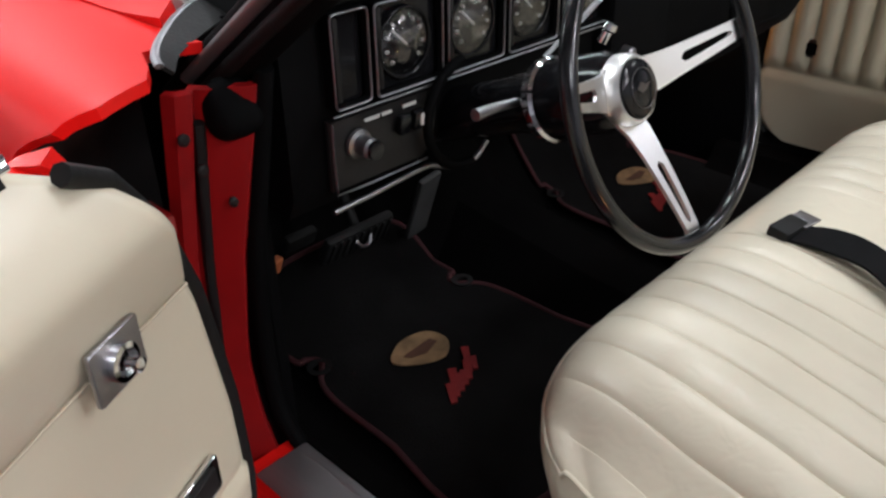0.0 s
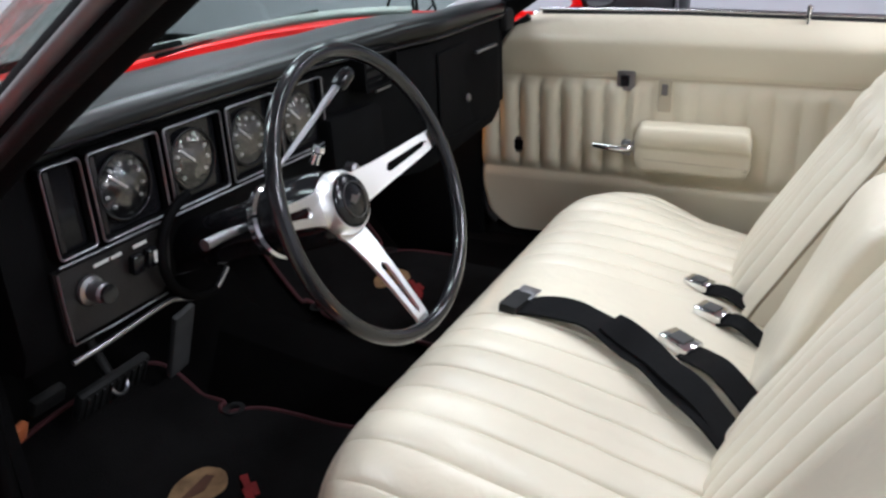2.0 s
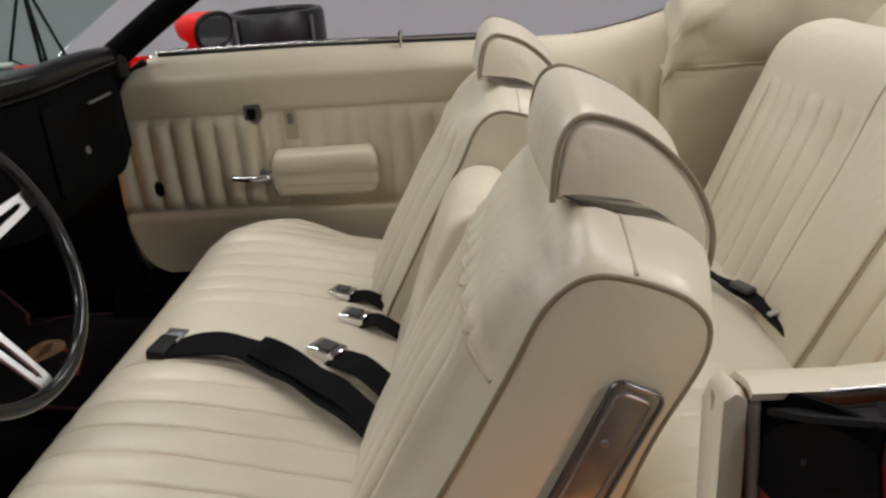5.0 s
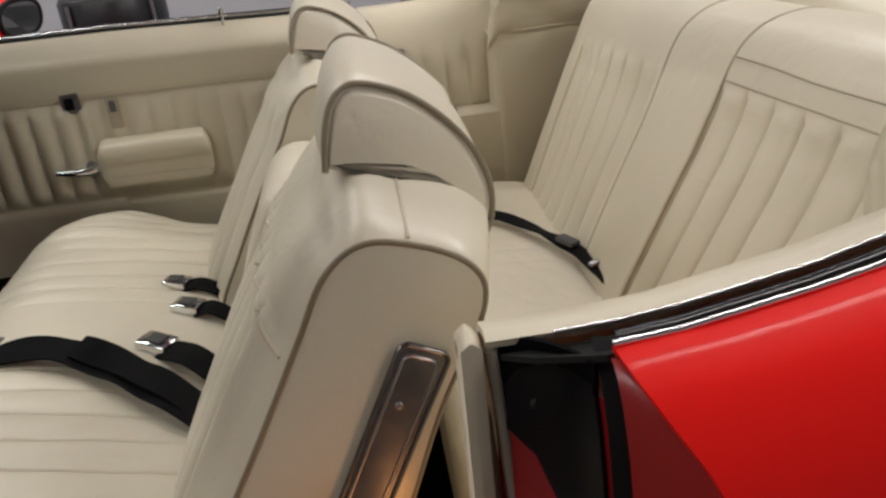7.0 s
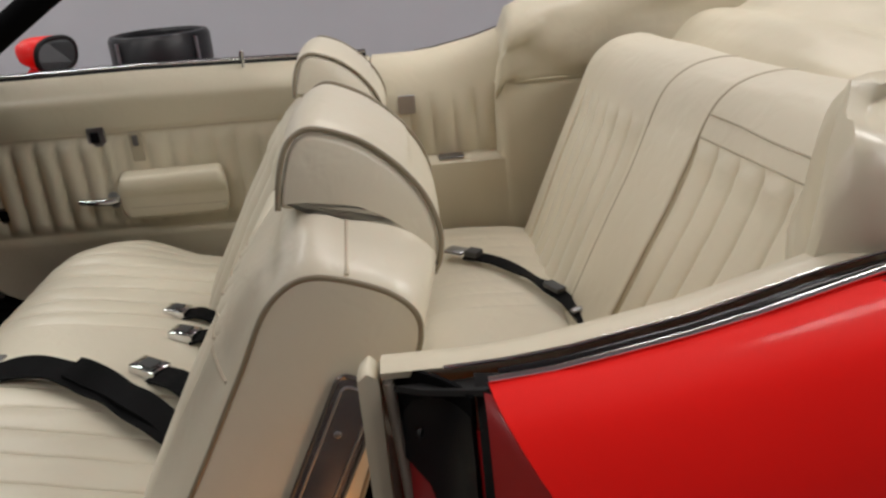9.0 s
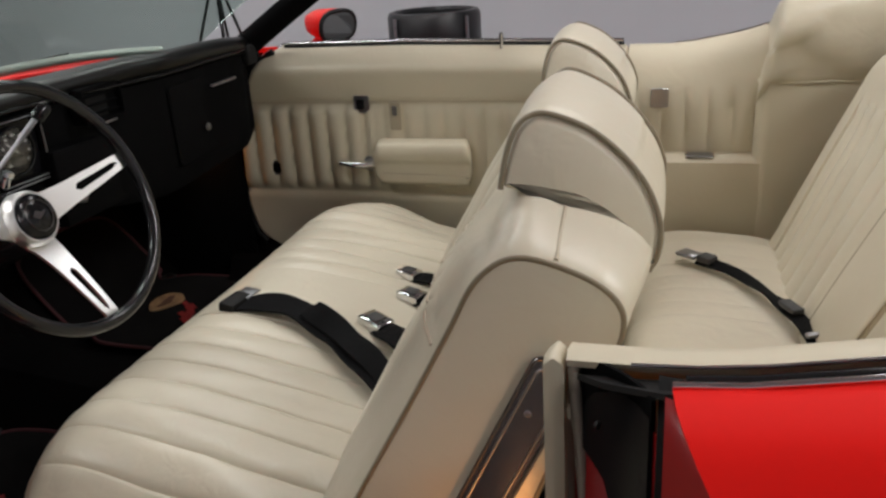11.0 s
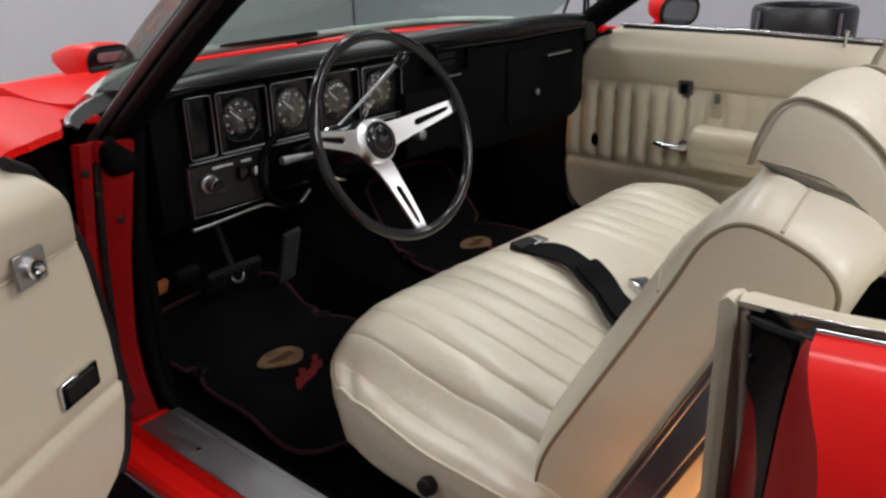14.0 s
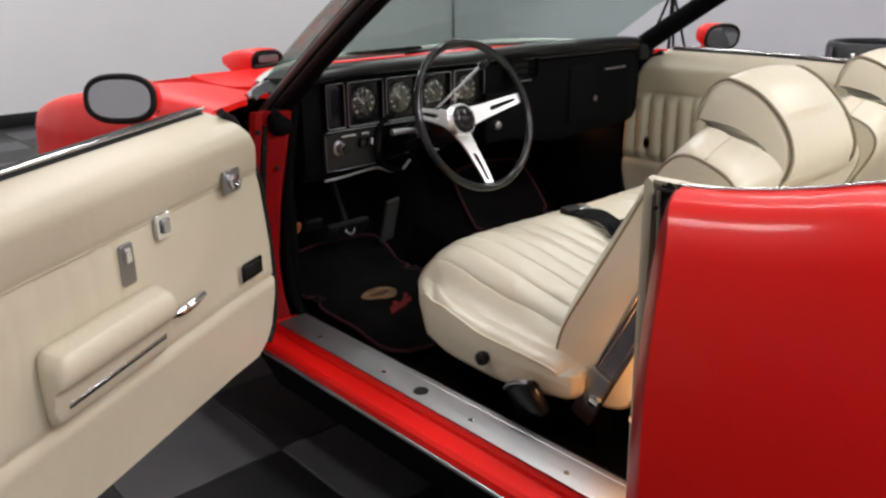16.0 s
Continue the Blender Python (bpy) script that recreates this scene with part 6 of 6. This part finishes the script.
def boot_side(side):
    rows = []
    y0 = -1.142 if side < 0 else -1.050
    up = 0.034 if side < 0 else 0.0
    sect = curve([(0.632, 0.50), (0.630, 0.62), (0.628, 0.78), (0.626, 0.866), (0.622, 0.878), (0.610, 0.892), (0.602, 0.930), (0.606, 0.975 + up), (0.625, 1.004 + up), (0.665, 1.020 + up), (0.72, 1.016 + up), (0.755, 0.992 + up), (0.768, 0.955), (0.760, 0.90)], 46)
    if side > 0:
        sect = curve([(0.632, 0.50), (0.630, 0.62), (0.628, 0.78), (0.627, 0.878), (0.618, 0.886), (0.600, 0.900), (0.590, 0.940), (0.596, 0.985), (0.620, 1.012), (0.665, 1.026), (0.72, 1.018), (0.755, 0.992), (0.768, 0.955), (0.760, 0.90)], 46)
    mid = np.array((0.70, 0.78))
    for f, k in [(-0.02, 0.25), (-0.012, 0.7), (-0.004, 0.92)] + [(f, 1.0) for f in np.concatenate([np.linspace(0.006, 0.14, 16), np.linspace(0.18, 1, 18)])]:
        y = y0 - max(f, -0.004) * 0.9 + (0.006 if k < 0.8 else 0.0)
        rise = belt_rise(y) * 0.6
        row = []
        for x, z in sect:
            w = wrinkle(x, y, z, 0.010) if side < 0 else wrinkle(x, y, z, 0.003 + 0.010 * min(1.0, max(0.0, (z - 0.885) / 0.03)))
            if side > 0 and z > 0.89:
                w += 0.022 * noise.noise((y * 5.0 + z * 9.0, z * 14 - y * 6.0, 9.0))
            slant = 0.070 * min(1.0, max(0.0, (x - 0.625) / 0.14)) * math.exp(-max(f, 0.0) / 0.25) * min(1.0, max(0.0, (z - 0.965) / 0.04)) if side < 0 else 0.0
            if side < 0 and x > 0.655:
                # the rear flap lies sunk behind a curved welt
                back = -(y + slant + 1.085)
                w -= 0.020 * min(1.0, max(0.0, (z + rise - 1.080 + 0.9 * back) / 0.015)) * min(1.0, (x - 0.655) / 0.02) * min(1.0, max(0.0, f / 0.02))
            zz = z + (rise if z > 0.88 else 0) * (1.0 if side < 0 else min(1.0, max(0.0, (z - 0.89) / 0.08))) + w
            xx = x + w - (0.16 * max(0.0, f - 0.35) if x < 0.66 else 0)
            row.append((side * (mid[0] + (xx - mid[0]) * k), y + slant + 0.02 * max(0.0, z - 0.88) / 0.14 * -1 * (z > 0.95), mid[1] + (zz - mid[1]) * k))
        rows.append(row)
    b = part("top_boot_side", shell("top_boot_side", rows, VINYL, 0.006 * side, 60), car, "wrinkled cream top boot side")
    if side < 0:
        run = [min((p for p in row if p[2] > 0.96 and p[0] < -0.672), key=lambda p: abs(p[2] - 1.080 - 0.9 * (p[1] + 1.085))) for row in rows[4:19]]
        P = np.array(run)
        for _ in range(3):
            P[1:-1] = (P[:-2] + 2 * P[1:-1] + P[2:]) / 4
        P = curve(P, 30) + np.array((-0.001, 0, 0.002))
        part("cap_welt", tube("cap_welt", P, 0.0026, PIPING, 8), b, "grey-brown welt")
    if side > 0:
        part("side_welt", tube("side_welt", curve([(0.640, y0 + 0.004, 0.884), (0.622, y0 - 0.008, 0.882), (0.616, y0 - 0.06, 0.880), (0.617, y0 - 0.16, 0.881), (0.617, y0 - 0.30, 0.884)], 24), 0.0050, VINYL, 8), b, "cream welt")
    part("boot_welt", tube("boot_welt", [(side * 0.612, y0 + 0.000, 0.874), (side * 0.65, y0 + 0.010, 0.872), (side * 0.72, y0 + 0.010, 0.874), (side * 0.762, y0 + 0.002, 0.880)], 0.005, VINYL, 8), b, "cream welt")


both(boot_side)
rows = []
for f in np.linspace(0, 1, 44):
    row = []
    for x in np.linspace(-0.74, 0.74, 72):
        y = -1.425 - f * 0.56
        z = 0.945 + blend([(0.0, 0.0), (0.05, 0.030), (0.12, 0.058), (0.20, 0.070), (0.27, 0.064), (0.36, 0.094), (0.50, 0.122), (0.65, 0.128), (1.0, 0.110)], f)
        fold = 0.010 * noise.noise((x * 2.2, f * 7 + x * 0.8, 3.0)) + 0.005 * noise.noise((x * 5, f * 16, 7.0))
        row.append((x, y + fold * 0.5, z + fold + wrinkle(x, y, z, 0.003)))
    rows.append(row)
part("top_boot", shell("top_boot", rows, VINYL, -0.008, 60), car, "wrinkled cream vinyl folded-top cover")

# ---- floor mats ----
def floor_mat(sign, label):
    at, bend, slope, e = ((-0.345, 0.30, 0.315), 0.25, 0.75, -0.03) if sign < 0 else ((0.445, 0.40, 0.315), 0.17, 1.05, 0.02)
    t = thing("floor_mat", label, "floor mat", at, "floor mats in the footwells")
    out = [(-0.205, -0.28), (0.205, -0.28), (0.212, -0.05), (0.205, 0.10), (0.165, 0.16), (0.178, 0.185), (0.195, 0.20), (0.185, 0.33), (0.10, 0.36), (-0.10, 0.36), (-0.185, 0.33), (-0.195, 0.20), (-0.178, 0.185), (-0.165, 0.16), (-0.205, 0.10), (-0.212, -0.05)]
    outline = curve(out, 90, True)

    def put(a, b, c):
        up = max(0.0, b - bend)
        return (a, b - up * 0.12, c + up * slope + 0.010 * math.sin(a * 7 + b * 5) * 0.4)

    part("pad", slab("pad", [tuple(p) for p in outline], 0.010, MAT_PILE, put, 0.004), t, "dark mat pile")
    part("binding", tube("binding", [put(a, b, 0.008) for a, b in outline], 0.0055, MAT_EDGE, 8, True), t, "dark red bound edge")
    part("emblem", slab("emblem", [tuple(p) for p in curve([(-0.058, 0.066), (-0.012, 0.096), (0.042, 0.084), (0.052, 0.042), (0.018, 0.012), (-0.026, 0.028)], 24, True)], 0.0025, MAT_TAN, lambda a, b, c: put(a + e, b, c + 0.0125), 0), t, "tan embroidered shape")
    part("emblem_bar", slab("emblem_bar", [(-0.035, 0.062), (0.030, 0.064), (0.034, 0.050), (0.0, 0.040), (-0.028, 0.050)], 0.002, MAT_BROWN, lambda a, b, c: put(a + e, b, c + 0.0145), 0), t, "brown embroidered bar")
    for x, y, w, h in ((-0.092, -0.076, 0.010, 0.050), (-0.076, -0.070, 0.008, 0.072), (-0.062, -0.066, 0.009, 0.046), (-0.046, -0.062, 0.008, 0.040), (-0.032, -0.056, 0.009, 0.052), (-0.018, -0.046, 0.007, 0.070), (-0.006, -0.046, 0.008, 0.034)):
        part("lettering_bar", slab("lettering_bar", [(x, y), (x + w, y - 0.5 * w), (x + w + 0.62 * h, y - 0.3 * w + 0.70 * h), (x + 0.55 * h, y + 0.78 * h)], 0.0025, MAT_RED, lambda a, b, c: put(a, b, c + 0.0125), 0), t, "red embroidered bar")
    for s2 in (-1, 1):
        part("grommet", lathe("grommet", [(0.012, 0), (0.020, 0.002), (0.022, 0.006), (0.012, 0.006)], RUBBER, put(s2 * 0.178, 0.15, 0.008), (0, 0, 1), 16, caps=False), t, "black notch ring")
    return t


floor_mat(-1, "black pile floor mat with red bound edge")
floor_mat(1, "black pile floor mat with red bound edge")

# ---- floor tiles: near ones singly, the rest joined ----
TILE = 0.40
tile_mesh = {}
for key, mt in ((0, TILE_BLACK), (1, TILE_GREY)):
    tile_mesh[key] = box("tile", (TILE - 0.004, TILE - 0.004, 0.008), mt, 0.002, (0, 0, 0), segments=1)
rest = {0: ([], []), 1: ([], [])}
for i in range(-14, 16):
    for j in range(-15, 15):
        x, y = -0.77 - TILE / 2 + i * TILE, 0.50 + j * TILE
        if not (X0 + 0.2 < x < X1 - 0.2 and Y0 + 0.2 < y < Y1 - 0.2):
            continue
        key = 1 - (i + j) % 2
        if -3.2 < x < 0.6 and -2.2 < y < 3.8:
            ob = part("tile", tile_mesh[key], floor)
            ob.location = (x, y, 0.0)
        else:
            v, f = rest[key]
            o = len(v)
            h = TILE / 2 - 0.002
            v += [(x - h, y - h, 0.004), (x + h, y - h, 0.004), (x + h, y + h, 0.004), (x - h, y + h, 0.004), (x - h, y - h, -0.003), (x + h, y - h, -0.003), (x + h, y + h, -0.003), (x - h, y + h, -0.003)]
            f += [(o, o + 1, o + 2, o + 3), (o, o + 4, o + 5, o + 1), (o + 1, o + 5, o + 6, o + 2), (o + 2, o + 6, o + 7, o + 3), (o + 3, o + 7, o + 4, o)]
for key, mt, nm in ((0, TILE_BLACK, "black_tiles"), (1, TILE_GREY, "grey_tiles")):
    v, f = rest[key]
    tagged(part(nm, finish(nm, v, f, mt, 0), floor), kind="stuff")
